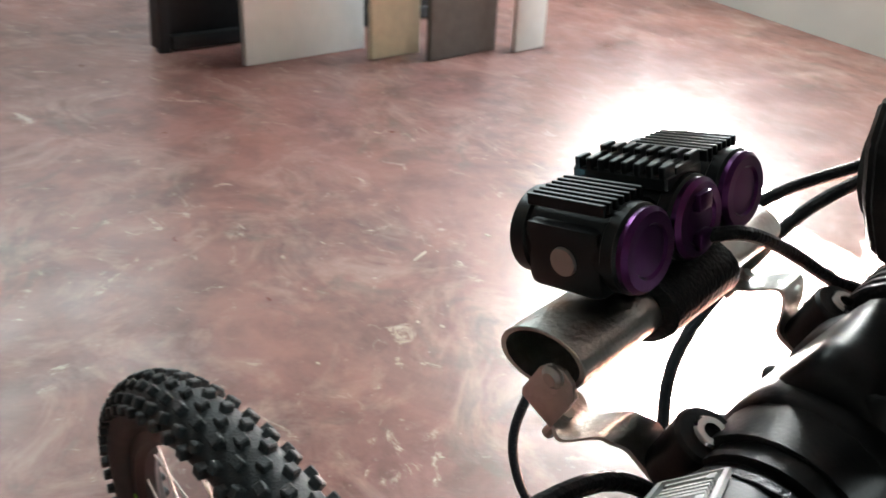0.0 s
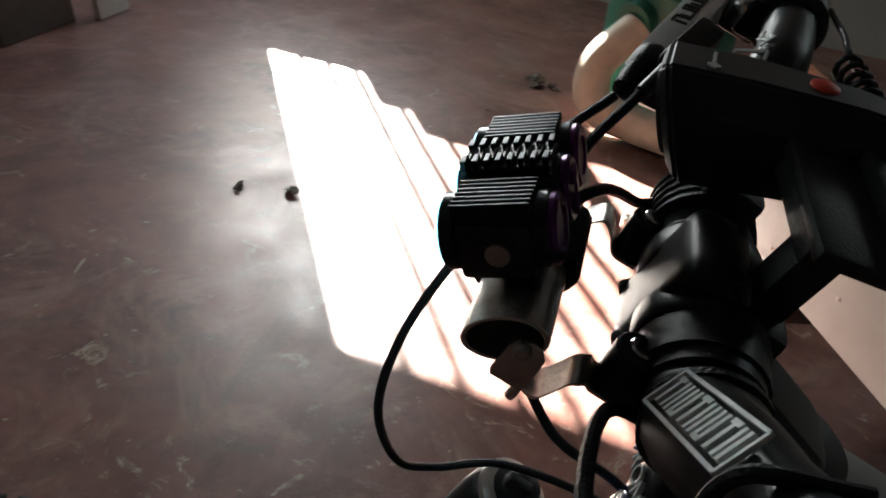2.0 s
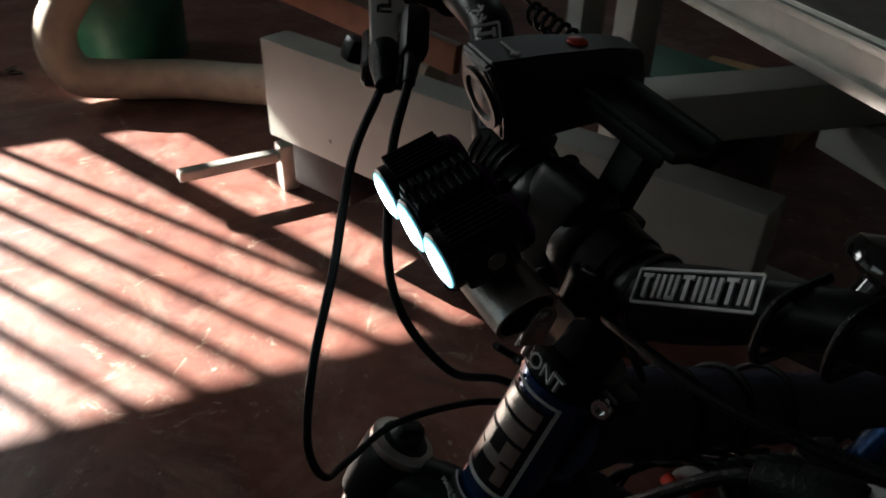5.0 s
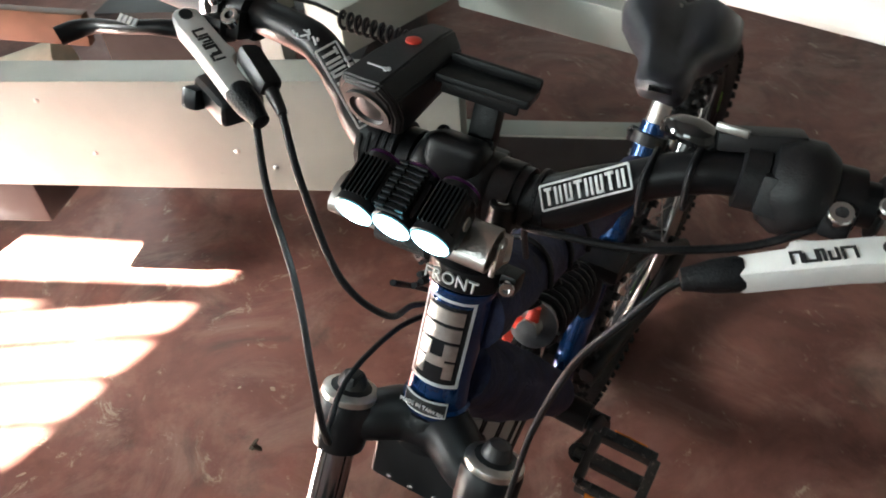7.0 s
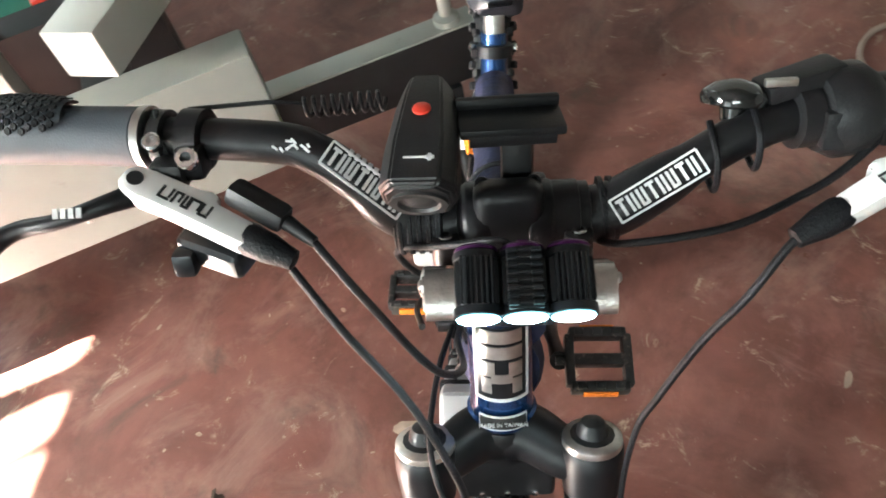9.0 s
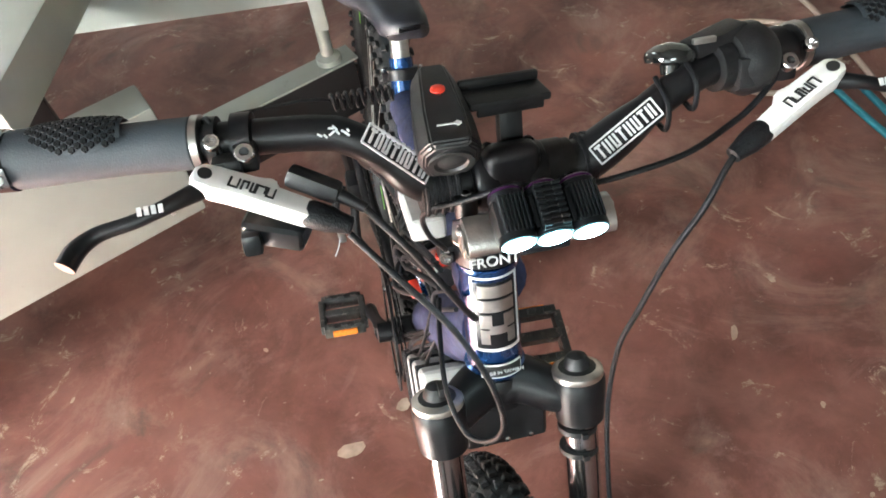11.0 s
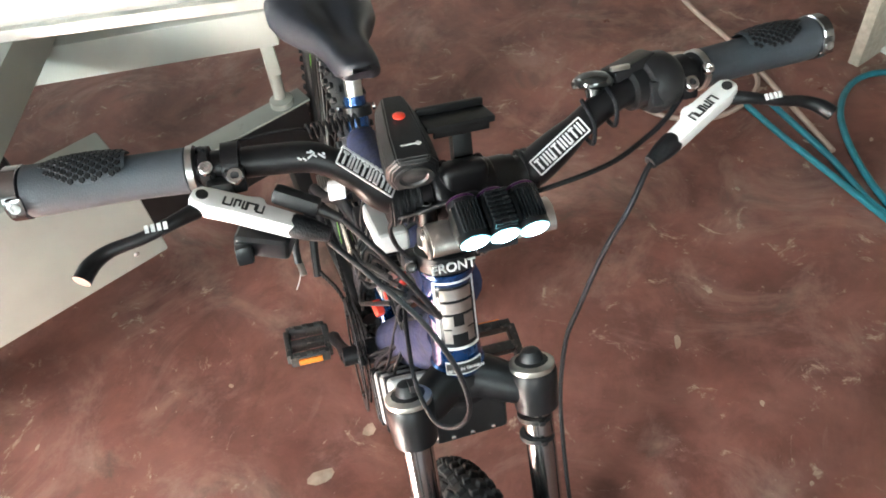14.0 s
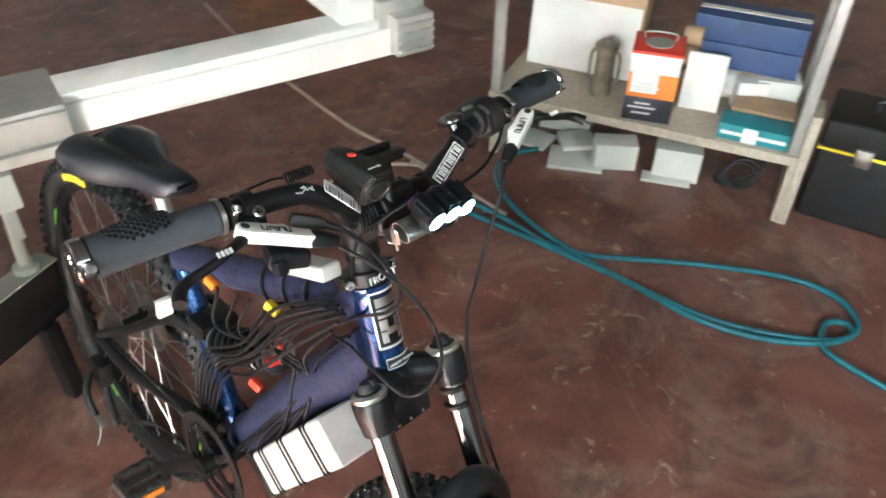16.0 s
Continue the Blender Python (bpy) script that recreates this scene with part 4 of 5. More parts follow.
# cables and hoses
CABLES = (
    ("brake_hose", 0.0023, [(-0.112, -0.112, 0.186), (-0.088, -0.128, 0.158), (-0.058, -0.135, 0.115), (-0.038, -0.138, 0.068), (-0.030, -0.128, 0.022), (-0.036, -0.103, -0.014), (-0.050, -0.080, -0.022), (-0.057, -0.050, 0.0), (-0.05, 0.0, 0.02), (-0.04, 0.05, 0.02)], "black brake hose looping before the fork"),
    ("shift_cable", 0.0024, [(-0.100, -0.106, 0.198), (-0.075, -0.115, 0.165), (-0.045, -0.105, 0.11), (-0.03, -0.06, 0.07), (-0.034, -0.01, 0.055), (-0.03, 0.05, 0.03)], "black shift cable"),
    ("front_brake_hose", 0.0023, [(0.150, -0.108, 0.196), (0.136, -0.113, 0.187), (0.120, -0.114, 0.158), (0.103, -0.104, 0.120), (0.090, -0.082, 0.06), (0.084, -0.062, 0.012), (0.081, -0.050, -0.06), (0.080, -0.056, -0.14), (0.080, -0.07, -0.22), (0.080, -0.09, -0.34), (0.05, -0.11, -0.5)], "black brake hose running down the fork"),
    ("left_shift_cable", 0.0022, [(0.188, -0.076, 0.226), (0.168, -0.084, 0.212), (0.148, -0.090, 0.203), (0.110, -0.10, 0.192), (0.060, -0.092, 0.180), (0.045, -0.06, 0.165), (0.035, 0.0, 0.12)], "thin black cable"),
    ("lamp_cable", 0.0020, [(0.004, -0.123, 0.196), (-0.006, -0.116, 0.200), (-0.024, -0.106, 0.193), (-0.042, -0.093, 0.184), (-0.056, -0.084, 0.179), (-0.062, -0.074, 0.168), (-0.055, -0.05, 0.14), (-0.04, -0.02, 0.11)], "thin grey lamp cable"),
)
for nm, r, pts, lab in CABLES:
    b = bmesh.new()
    tube(b, ST, pts, r, 10, 8)
    part(nm, b, RUBBER, bike, lab)
b = bmesh.new()
p0, p1 = Vector((-0.108, -0.046, 0.247)), Vector((-0.065, -0.03, 0.243))
coil = []
for i in range(91):
    q = i / 10 * 2 * math.pi
    w = i / 90
    coil.append(p0.lerp(p1, w) + Vector((0, 0.005 * math.cos(q), 0.005 * math.sin(q))))
tube(b, ST, [bar_point(-0.185) + Vector((0, 0.012, 0.012)), bar_point(-0.14) + Vector((0, 0.016, 0.016))] + [p0 + Vector((-0.006, 0.0, 0.003))] + coil, 0.0013, 7, 1)
part("coiled_cord", b, RUBBER, bike, "black coiled cord")

# main frame, in the frame's own axes
b = bmesh.new()
tube(b, FR, [(0.0, 0.028, 0.895), (0.0, 0.15, 0.845), (0.0, 0.33, 0.765), (0.0, 0.50, 0.70)], 0.026, 18, 6, radii=lambda t: 0.030 - 0.006 * t + 0.0018 * math.sin(40 * t))
top_tube = part("top_tube", b, NAVY, bike, "top tube wrapped in navy cloth")
b = bmesh.new()
tube(b, FR, [(0.0, 0.02, 0.835), (0.0, 0.09, 0.735), (0.0, 0.21, 0.575), (0.0, 0.34, 0.40)], 0.034, 18, 6, radii=lambda t: 0.027 + 0.012 * math.sin(2.6 * min(1.0, t * 1.2)) + 0.002 * math.sin(35 * t))
down_tube = part("down_tube", b, NAVY, bike, "down tube wrapped in navy cloth")
b = bmesh.new()
rod(b, FR, (0, 0.36, 0.40), (0, 0.545, 0.755), 0.0175, seg=22)
part("seat_tube", b, BLUE, bike, "metallic blue seat tube")
b = bmesh.new()
lathe(b, FR, (-0.06, 0.347, 0.37), (1, 0, 0), [(0, 0.022), (0.12, 0.022)], 22)
part("bottom_bracket", b, MATT, bike)
DT = Vector((0, 0.327, -0.43)).normalized()
BM = FR @ basis(Vector((-0.030, 0.150, 0.605)), Vector((1, 0, 0)).normalized(), DT, Vector((1, 0, 0)).cross(DT))
b = bmesh.new()
box(b, BM, (0, 0.0, -0.045), (0.062, 0.27, 0.075), 0.008, 3)
battery = part("battery_box", b, CASE, bike, "pale grey battery box strapped under the down tube with black cords")
for y in (-0.10, -0.088, -0.01, 0.004, 0.075, 0.088):
    b = bmesh.new()
    box(b, BM, (0, y + 0.01, -0.045), (0.0655, 0.0055, 0.0785), 0.002)
    part("strap", b, RUBBER, battery)
b = bmesh.new()
box(b, BM, (0, 0.142, -0.045), (0.066, 0.02, 0.08), 0.006)
part("battery_end", b, BLACK, battery)
b = bmesh.new()
box(b, ST, (-0.002, 0.008, -0.082), (0.078, 0.05, 0.05), 0.007, 3)
ctrl = part("controller_box", b, BLACK, bike, "black controller box with silver screws")
for x in (-0.03, -0.01, 0.012):
    b = bmesh.new()
    lathe(b, ST, (x + 0.008, -0.017, -0.100), (0, -1, 0), [(0, 0.0032), (0.0015, 0.0028), (0.002, 0.001)], 10)
    part("screw", b, CHROME, ctrl)
# loose cords over the wrapped tubes
rnd = random.Random(7)
for i in range(0, 22, 3):
    b = bmesh.new()
    y = 0.05 + 0.013 * i
    tube(b, FR, [(-0.028 + rnd.uniform(-0.004, 0.004), y + rnd.uniform(-0.02, 0.02), 0.87 - 0.4 * y), (-0.036, y + 0.03 + rnd.uniform(-0.02, 0.02), 0.80 - 0.42 * y), (-0.030, 0.12 + rnd.uniform(-0.02, 0.03), 0.72 + rnd.uniform(-0.02, 0.02)), (-0.045 + rnd.uniform(-0.006, 0.006), 0.10 + 0.009 * i, 0.67 - 0.011 * i), (-0.05, 0.13 + 0.009 * i + rnd.uniform(-0.02, 0.02), 0.57 - 0.008 * i)], 0.0024, 8, 6)
    part("cord", b, RUBBER, bike)
for i in range(3):
    b = bmesh.new()
    rr = 0.031
    tube(b, FR, [(rr * math.cos(q), 0.12 + 0.05 * i + 0.012 * math.sin(q), 0.855 - 0.021 * i + rr * math.sin(q)) for q in (2 * math.pi * j / 12 for j in range(12))], 0.0026, 8, 3, closed=False)
    part("cord_loop", b, RUBBER, bike)
b = bmesh.new()
box(b, FR, (-0.05, 0.085, 0.935), (0.03, 0.085, 0.02), 0.006, 3, pose(0, 0, 0, -22, 0, 0))
part("wire_junction", b, CASE, bike, "small grey junction box")
for (x, y, z), mat, nm in (((-0.040, 0.232, 0.628), RED, "red_clip"), ((-0.03, 0.36, 0.74), AMBER, "orange_plug"), ((-0.035, 0.19, 0.80), YELLOW, "yellow_plug")):
    b = bmesh.new()
    box(b, FR, (x, y, z), (0.012, 0.022, 0.014), 0.003, 2, pose(0, 0, 0, 20, 10, 15))
    part(nm, b, mat, bike)
for i in range(7):
    b = bmesh.new()
    o = rnd.uniform(-0.012, 0.012)
    tube(b, FR, [(-0.05 + o, 0.02 + 0.006 * i, 0.90), (-0.062 + o, 0.09 + 0.01 * i, 0.83 + o), (-0.056 + o, 0.20 + 0.008 * i, 0.70 + o), (-0.05, 0.30 + 0.012 * i, 0.60), (-0.045, 0.36 + 0.01 * i, 0.47)], 0.0026, 8, 6)
    part("cord", b, RUBBER, bike)
# coil shock
p0, p1 = Vector((-0.008, 0.195, 0.690)), Vector((-0.014, 0.395, 0.592))
d = (p1 - p0).normalized()
b = bmesh.new()
rod(b, FR, p0, p1, 0.012, seg=16)
lathe(b, FR, p0 + d * 0.022, d, [(0, 0.012), (0.001, 0.028), (0.006, 0.028), (0.007, 0.012)], 22)
lathe(b, FR, p1 - d * 0.03, d, [(0, 0.012), (0.001, 0.028), (0.006, 0.028), (0.007, 0.012)], 22)
shock = part("shock_absorber", b, STEEL, bike, "rear shock absorber with a black coil spring")
u, w = ring_frame(d)
b = bmesh.new()
n = (p1 - p0).length - 0.058
tube(b, FR, [p0 + d * (0.029 + n * i / 128) + (u * math.cos(i / 16 * 2 * math.pi) + w * math.sin(i / 16 * 2 * math.pi)) * 0.0265 for i in range(129)], 0.0052, 8, 1)
part("coil_spring", b, MATT, shock)
b = bmesh.new()
rod(b, FR, p0 + d * 0.012 - w * 0.01, p0 + d * 0.012 - w * 0.026, 0.008, 0.006, 12)
rod(b, FR, p0 + d * 0.012 + Vector((-0.01, 0, 0)), p0 + d * 0.012 + Vector((-0.026, 0, 0)), 0.008, 0.006, 12)
part("damper_knob", b, RED, shock)
# rear triangle
RA = Vector((0, 0.775, 0.373))
for s in (-1, 1):
    b = bmesh.new()
    tube(b, FR, [(0.03 * s, 0.40, 0.39), (0.045 * s, 0.50, 0.385), (0.060 * s, 0.65, 0.36), (0.066 * s, 0.775, 0.373)], 0.013, 14, 5)
    part("chain_stay", b, MATT, bike)
    b = bmesh.new()
    tube(b, FR, [(0.022 * s, 0.40, 0.60), (0.045 * s, 0.50, 0.585), (0.060 * s, 0.62, 0.49), (0.066 * s, 0.77, 0.38)], 0.010, 14, 5)
    part("seat_stay", b, MATT, bike)
b = bmesh.new()
box(b, FR, (0, 0.42, 0.61), (0.07, 0.05, 0.026), 0.006)
rod(b, FR, (0, 0.43, 0.60), (0, 0.40, 0.45), 0.014, seg=14)
part("rocker_link", b, MATT, bike)
wheel(FR, RA, R_WHEEL, "rear_tyre")
b = bmesh.new()
for i in range(7):
    q = 1.12 + 0.05 * i
    t = FR @ basis(RA + Vector((-0.0225, (R_WHEEL - 0.038) * math.cos(q), (R_WHEEL - 0.038) * math.sin(q))), Vector((0, -math.sin(q), math.cos(q))), Vector((0, math.cos(q), math.sin(q))), Vector((-1, 0, 0)))
    box(b, t, (0, 0, 0.003), (0.0135, 0.022, 0.002))
part("tyre_label", b, YELLOW, bike)
# saddle and post
b = bmesh.new()
rod(b, FR, (0, 0.535, 0.735), (0.0, 0.572, 0.815), 0.0135, seg=20)
lathe(b, FR, (0, 0.573, 0.815), (0, 0.2, 1), [(0, 0.016), (0.004, 0.02), (0.016, 0.02), (0.02, 0.012)], 18)
post = part("seat_post", b, BRUSHED, bike, "silver seat post with a clamp head")
b = bmesh.new()
lathe(b, FR, (0, 0.530, 0.728), (0, 0.46, 0.89), [(0, 0.0195), (0.001, 0.0235), (0.016, 0.0235), (0.017, 0.0195)], 22)
box(b, FR, (0, 0.565, 0.742), (0.022, 0.02, 0.018), 0.004)
box(b, FR, (-0.024, 0.535, 0.735), (0.012, 0.018, 0.016), 0.004)
collar = part("seat_collar", b, MATT, bike)
for s in (-1, 1):
    b = bmesh.new()
    lathe(b, FR, (0.026 * s, 0.535, 0.738), (s, -0.3, 0.3), [(0, 0.006), (0.004, 0.006), (0.005, 0.004)], 12)
    part("collar_bolt", b, CHROME, collar)
for s in (-1, 1):
    b = bmesh.new()
    tube(b, FR, [(0.014 * s, 0.505, 0.845), (0.02 * s, 0.53, 0.832), (0.022 * s, 0.60, 0.832), (0.035 * s, 0.68, 0.850)], 0.0035, 8, 5)
    part("saddle_rail", b, STEEL, post)
b = bmesh.new()
rings = []
for y, w, zt, th2 in ((0.455, 0.014, 0.848, 0.02), (0.463, 0.028, 0.860, 0.044), (0.49, 0.034, 0.868, 0.056), (0.53, 0.036, 0.872, 0.058), (0.56, 0.042, 0.875, 0.060), (0.59, 0.060, 0.880, 0.064), (0.62, 0.076, 0.886, 0.066), (0.65, 0.082, 0.889, 0.064), (0.68, 0.078, 0.888, 0.058), (0.70, 0.060, 0.882, 0.044), (0.708, 0.036, 0.872, 0.024)):
    row = []
    y, zt = 0.482 + (y - 0.455) * 0.90, 0.846 + (zt - 0.848) * 0.45
    for j in range(24):
        q = 2 * math.pi * j / 24
        x = w * math.copysign(abs(math.cos(q)) ** 0.75, math.cos(q))
        z = math.sin(q)
        dip = -0.016 * math.exp(-(x / 0.018) ** 2) * min(1.0, max(0.0, (y - 0.5) / 0.08)) if z > 0 else 0.014 * math.exp(-(x / 0.03) ** 2)
        row.append(b.verts.new(FR @ Vector((x - 0.014 + (0.60 - y) * 0.17, y + (0.012 * (abs(x) / 0.09) ** 2 if y > 0.66 else 0), zt - th2 / 2 + (th2 / 2) * math.copysign(abs(z) ** 0.8, z) + dip))))
    rings.append(row)
for a, c in zip(rings, rings[1:]):
    for j in range(24):
        b.faces.new((a[j], a[(j + 1) % 24], c[(j + 1) % 24], c[j]))
b.faces.new(rings[0][::-1])
b.faces.new(rings[-1])
saddle = part("saddle", b, SADDLE, bike, "black padded saddle with a gel cover", 60)
b = bmesh.new()
box(b, FR, (-0.006, 0.4985, 0.838), (0.012, 0.010, 0.022), 0.004, 2, pose(0, 0, 0, 30, 0, 20))
part("saddle_tag", b, material("pink_tag", (0.65, 0.36, 0.33), 0.6), saddle)
# drive: rings, cranks, pedals, chain, cassette, derailleur
BB = Vector((0, 0.347, 0.37))
for r, x, nm in ((0.098, -0.066, "chain_guard"), (0.082, -0.058, "chainring"), (0.064, -0.051, "small_chainring")):
    b = bmesh.new()
    teeth = 40 if nm != "chain_guard" else 60
    pts = [(rr * math.cos(2 * math.pi * i / (2 * teeth)), rr * math.sin(2 * math.pi * i / (2 * teeth))) for i, rr in ((i, r + (0.003 if i % 2 and nm != "chain_guard" else 0)) for i in range(2 * teeth))]
    t = FR @ basis(BB + Vector((x, 0, 0)), Vector((0, 1, 0)), Vector((0, 0, 1)), Vector((1, 0, 0)))
    out = [[b.verts.new(t @ Vector((px * k, py * k, z))) for px, py in pts] for k, z in ((1, -0.0012), (1, 0.0012), (0.80, 0.0012), (0.80, -0.0012))]
    n = len(pts)
    for a, c in zip(out, out[1:] + out[:1]):
        for j in range(n):
            b.faces.new((a[j], a[(j + 1) % n], c[(j + 1) % n], c[j]))
    cr = part(nm, b, MATT if nm != "chain_guard" else BLACK, bike)
    if nm == "chainring":
        for i in range(4):
            q = math.pi / 4 + math.pi / 2 * i
            b = bmesh.new()
            box(b, t @ Matrix.Rotation(q, 4, "Z"), (0.045, 0, -0.004), (0.062, 0.016, 0.006), 0.002)
            part("spider_arm", b, MATT, cr)
            b = bmesh.new()
            lathe(b, t, (0.07 * math.cos(q), 0.07 * math.sin(q), -0.012), (0, 0, 1), [(0, 0.005), (0.006, 0.005)], 10)
            part("ring_bolt", b, CHROME, cr)
ARM = Vector((0, 0.132, -0.117))


def pedal(s):
    a = ARM * (1 if s < 0 else -1)
    p0, p1 = BB + Vector((0.078 * s, 0, 0)), BB + a + Vector(((0.092 if s < 0 else 0.080) * s, 0, 0))
    b = bmesh.new()
    tube(b, FR, [p0, p0.lerp(p1, 0.5), p1], 0.011, 12, 4, radii=lambda t: 0.016 - 0.005 * math.sin(math.pi * t) - 0.003 * t)
    lathe(b, FR, p0 + Vector((0.012 * s, 0, 0)), (-s, 0, 0), [(0, 0.008), (0.002, 0.0165), (0.03, 0.0165)], 18)
    crank = part("crank_arm", b, MATT, bike)
    c = p1 + Vector((0.050 * s, 0, 0))
    m = FR @ Matrix.Translation(c) @ pose(0, 0, 0, -8 if s < 0 else 12, 0, 0)
    b = bmesh.new()
    rod(b, m, (-0.055 * s, 0, 0), (0.04 * s, 0, 0), 0.006, seg=12)
    for y in (-0.036, 0.036):
        box(b, m, (0, y, 0), (0.074, 0.014, 0.024), 0.003)
    for x in (-0.037, 0.037):
        box(b, m, (x, 0, 0), (0.012, 0.068, 0.022), 0.003)
    box(b, m, (0, 0, 0), (0.074, 0.016, 0.020), 0.003)
    for x in (-0.024, 0, 0.024):
        for y in (-0.036, 0.036):
            box(b, m, (x, y, 0.013), (0.012, 0.010, 0.004), 0.001, 1)
    pd = part("pedal", b, material("dusty_black_plastic", (0.028, 0.028, 0.028), 0.5, vary=0.3, scale=60, second=(0.16, 0.14, 0.12), amount=0.58), crank, "black cage pedal with amber reflectors")
    for y in (-0.0445, 0.0445):
        b = bmesh.new()
        box(b, m, (0, y, 0), (0.044, 0.004, 0.013), 0.001)
        part("reflector", b, AMBER, pd)


pedal(-1)
pedal(1)
up_run = [(-0.058, 0.347 + 0.07, 0.415), (-0.058, 0.55, 0.40), (-0.060, 0.74, 0.385)]
lo_run = [(-0.058, 0.40, 0.31), (-0.058, 0.55, 0.28), (-0.085, 0.70, 0.20)]
for run in (up_run, lo_run):
    b = bmesh.new()
    pts = smooth_line(run, 16)
    for i, (p, q) in enumerate(zip(pts, pts[1:])):
        dd = (q - p).normalized()
        t = FR @ basis((p + q) / 2, Vector((1, 0, 0)), dd, Vector((1, 0, 0)).cross(dd))
        box(b, t, (0, 0, 0), (0.006 if i % 2 else 0.0035, (q - p).length * 1.05, 0.008))
    part("chain", b, DARK, bike)
for i in range(7):
    b = bmesh.new()
    lathe(b, FR, RA + Vector((-0.030 - 0.0042 * i, 0, 0)), (-1, 0, 0), [(0, 0.02), (0, 0.056 - 0.0048 * i), (0.002, 0.056 - 0.0048 * i), (0.002, 0.02)], 30)
    part("sprocket", b, STEEL, bike)
b = bmesh.new()
box(b, FR, (-0.083, 0.755, 0.300), (0.03, 0.05, 0.06), 0.01, 2)
tube(b, FR, [(-0.085, 0.75, 0.28), (-0.09, 0.725, 0.235), (-0.092, 0.70, 0.19)], 0.009, 10, 4)
tube(b, FR, [(-0.105, 0.765, 0.30), (-0.125, 0.74, 0.27), (-0.128, 0.705, 0.235)], 0.008, 10, 4)
derail = part("rear_derailleur", b, MATT, bike, "dusty black rear derailleur")
b = bmesh.new()
box(b, FR, (-0.124, 0.705, 0.226), (0.014, 0.045, 0.012), 0.004, 2, pose(0, 0, 0, 25, 0, 10))
part("derailleur_link", b, STEEL, derail)
b = bmesh.new()
tube(b, FR, [(-0.126, 0.70, 0.222), (-0.132, 0.685, 0.205), (-0.142, 0.682, 0.180)], 0.0012, 6, 5)
part("cable_end", b, PRINT, derail)
b = bmesh.new()
box(b, FR, (-0.05, 0.49, 0.62), (0.028, 0.012, 0.035), 0.004)
part("white_clip", b, WHITE, bike)

# ---- panel saw: side panel, carriage, rail, legs ----
def dirs(d):
    d = Vector((d[0], d[1], 0)).normalized()
    return d, Vector((-d.y, d.x, 0))


PD = Vector((-0.898, -0.4405, 0)).normalized()
PN = Vector((0.4405, -0.898, 0)).normalized()                    # out of the panel, towards the bicycle
PM = basis(Vector((-0.488, 0.782, 0.0)), PD, -PN, Vector((0, 0, 1)))
saw = thing("panel_saw", (-0.6, 1.1, 0.0), "grey sliding panel saw with long aluminium rail and sheet-metal side panel", "machine")
b = bmesh.new()
box(b, PM, (0.645, 0.045, 0.462), (1.29, 0.09, 0.266), 0.006, 2)
panel = part("side_panel", b, GREY, saw, "long grey sheet-metal side panel")
for x, z in ((0.475, 0.43), (0.40, 0.39), (0.06, 0.36), (0.80, 0.42), (0.88, 0.55), (1.05, 0.385)):
    b = bmesh.new()
    lathe(b, PM, (x, 0.002, z), (0, -1, 0), [(0, 0.007), (0.003, 0.006), (0.005, 0.003)], 10)
    part("panel_screw", b, STEEL, panel)
b = bmesh.new()
box(b, PM, (0.62, 0.62, 0.24), (0.9, 0.10, 0.48), 0.005)
box(b, PM, (0.30, 0.34, 0.45), (0.08, 0.52, 0.08), 0.005)
part("inner_stand", b, DARK, saw)
b = bmesh.new()
box(b, PM, (1.13, 0.13, 0.262), (0.22, 0.20, 0.14), 0.01, 2)
part("motor_housing", b, DARK, saw, "dark motor housing under the side panel")
# floor arm that catches the sun, beside the panel's end
b = bmesh.new()
AM = basis(Vector((-1.935, 0.268, 0.12)), *(lambda d: (d, Vector((-d.y, d.x, 0)), Vector((0, 0, 1))))(Vector((0.10, -0.995, 0)).normalized()))
box(b, AM, (0.14, 0, 0), (0.31, 0.041, 0.035), 0.009, 3)
box(b, AM, (-0.045, 0.0, -0.04), (0.06, 0.06, 0.158), 0.008, 2)
part("support_arm", b, ALU, saw, "short pale support arm")
# carriage and rail: run along RD
RD, RB = dirs((0.985, -0.17))
RM = basis(Vector((-0.083, 0.815, 0.0)), RD, RB, Vector((0, 0, 1)))
b = bmesh.new()
box(b, RM, (-0.95, 0.085, 0.835), (1.9, 0.17, 0.085), 0.006, 2)
carriage = part("carriage", b, ALU, saw, "ribbed aluminium carriage")
for y, z, d, h in ((-0.004, 0.80, 0.02, 0.022), (-0.004, 0.862, 0.012, 0.014)):
    b = bmesh.new()
    box(b, RM, (-0.95, y, z), (1.9, d, h), 0.003, 2)
    part("carriage_rib", b, ALU, carriage)
b = bmesh.new()
box(b, RM, (0.33, 0.085, 0.865), (0.72, 0.09, 0.022), 0.003, 2)
rail = part("rail", b, MELAMINE, saw, "pale slide rail")
for y, z, d, h in ((0.042, 0.835, 0.03, 0.05), (0.055, 0.806, 0.05, 0.012)):
    b = bmesh.new()
    box(b, RM, (0.33, y, z), (0.72, d, h), 0.003, 2)
    part("rail_flange", b, MELAMINE, rail)
b = bmesh.new()
box(b, RM, (0.69, 0.10, 0.868), (0.11, 0.13, 0.10), 0.006, 2)
box(b, RM, (0.70, 0.02, 0.850), (0.09, 0.05, 0.085), 0.004, 2)
for i in range(4):
    box(b, RM, (0.70, -0.008, 0.82 + 0.019 * i), (0.085, 0.012, 0.006), 0.002, 1)
block = part("end_block", b, ALU, saw)
b = bmesh.new()
box(b, RM, (0.61, 0.17, 0.97), (0.10, 0.22, 0.2), 0.008, 2)
part("white_housing", b, MELAMINE, saw)
b = bmesh.new()
box(b, RM, (0.715, 0.09, 0.95), (0.05, 0.07, 0.07), 0.008, 2)
lathe(b, RM, (0.715, 0.05, 0.955), (0, -1, 0), [(0, 0.022), (0.008, 0.022), (0.01, 0.012)], 16)
part("lock_knob", b, BRUSHED, saw)
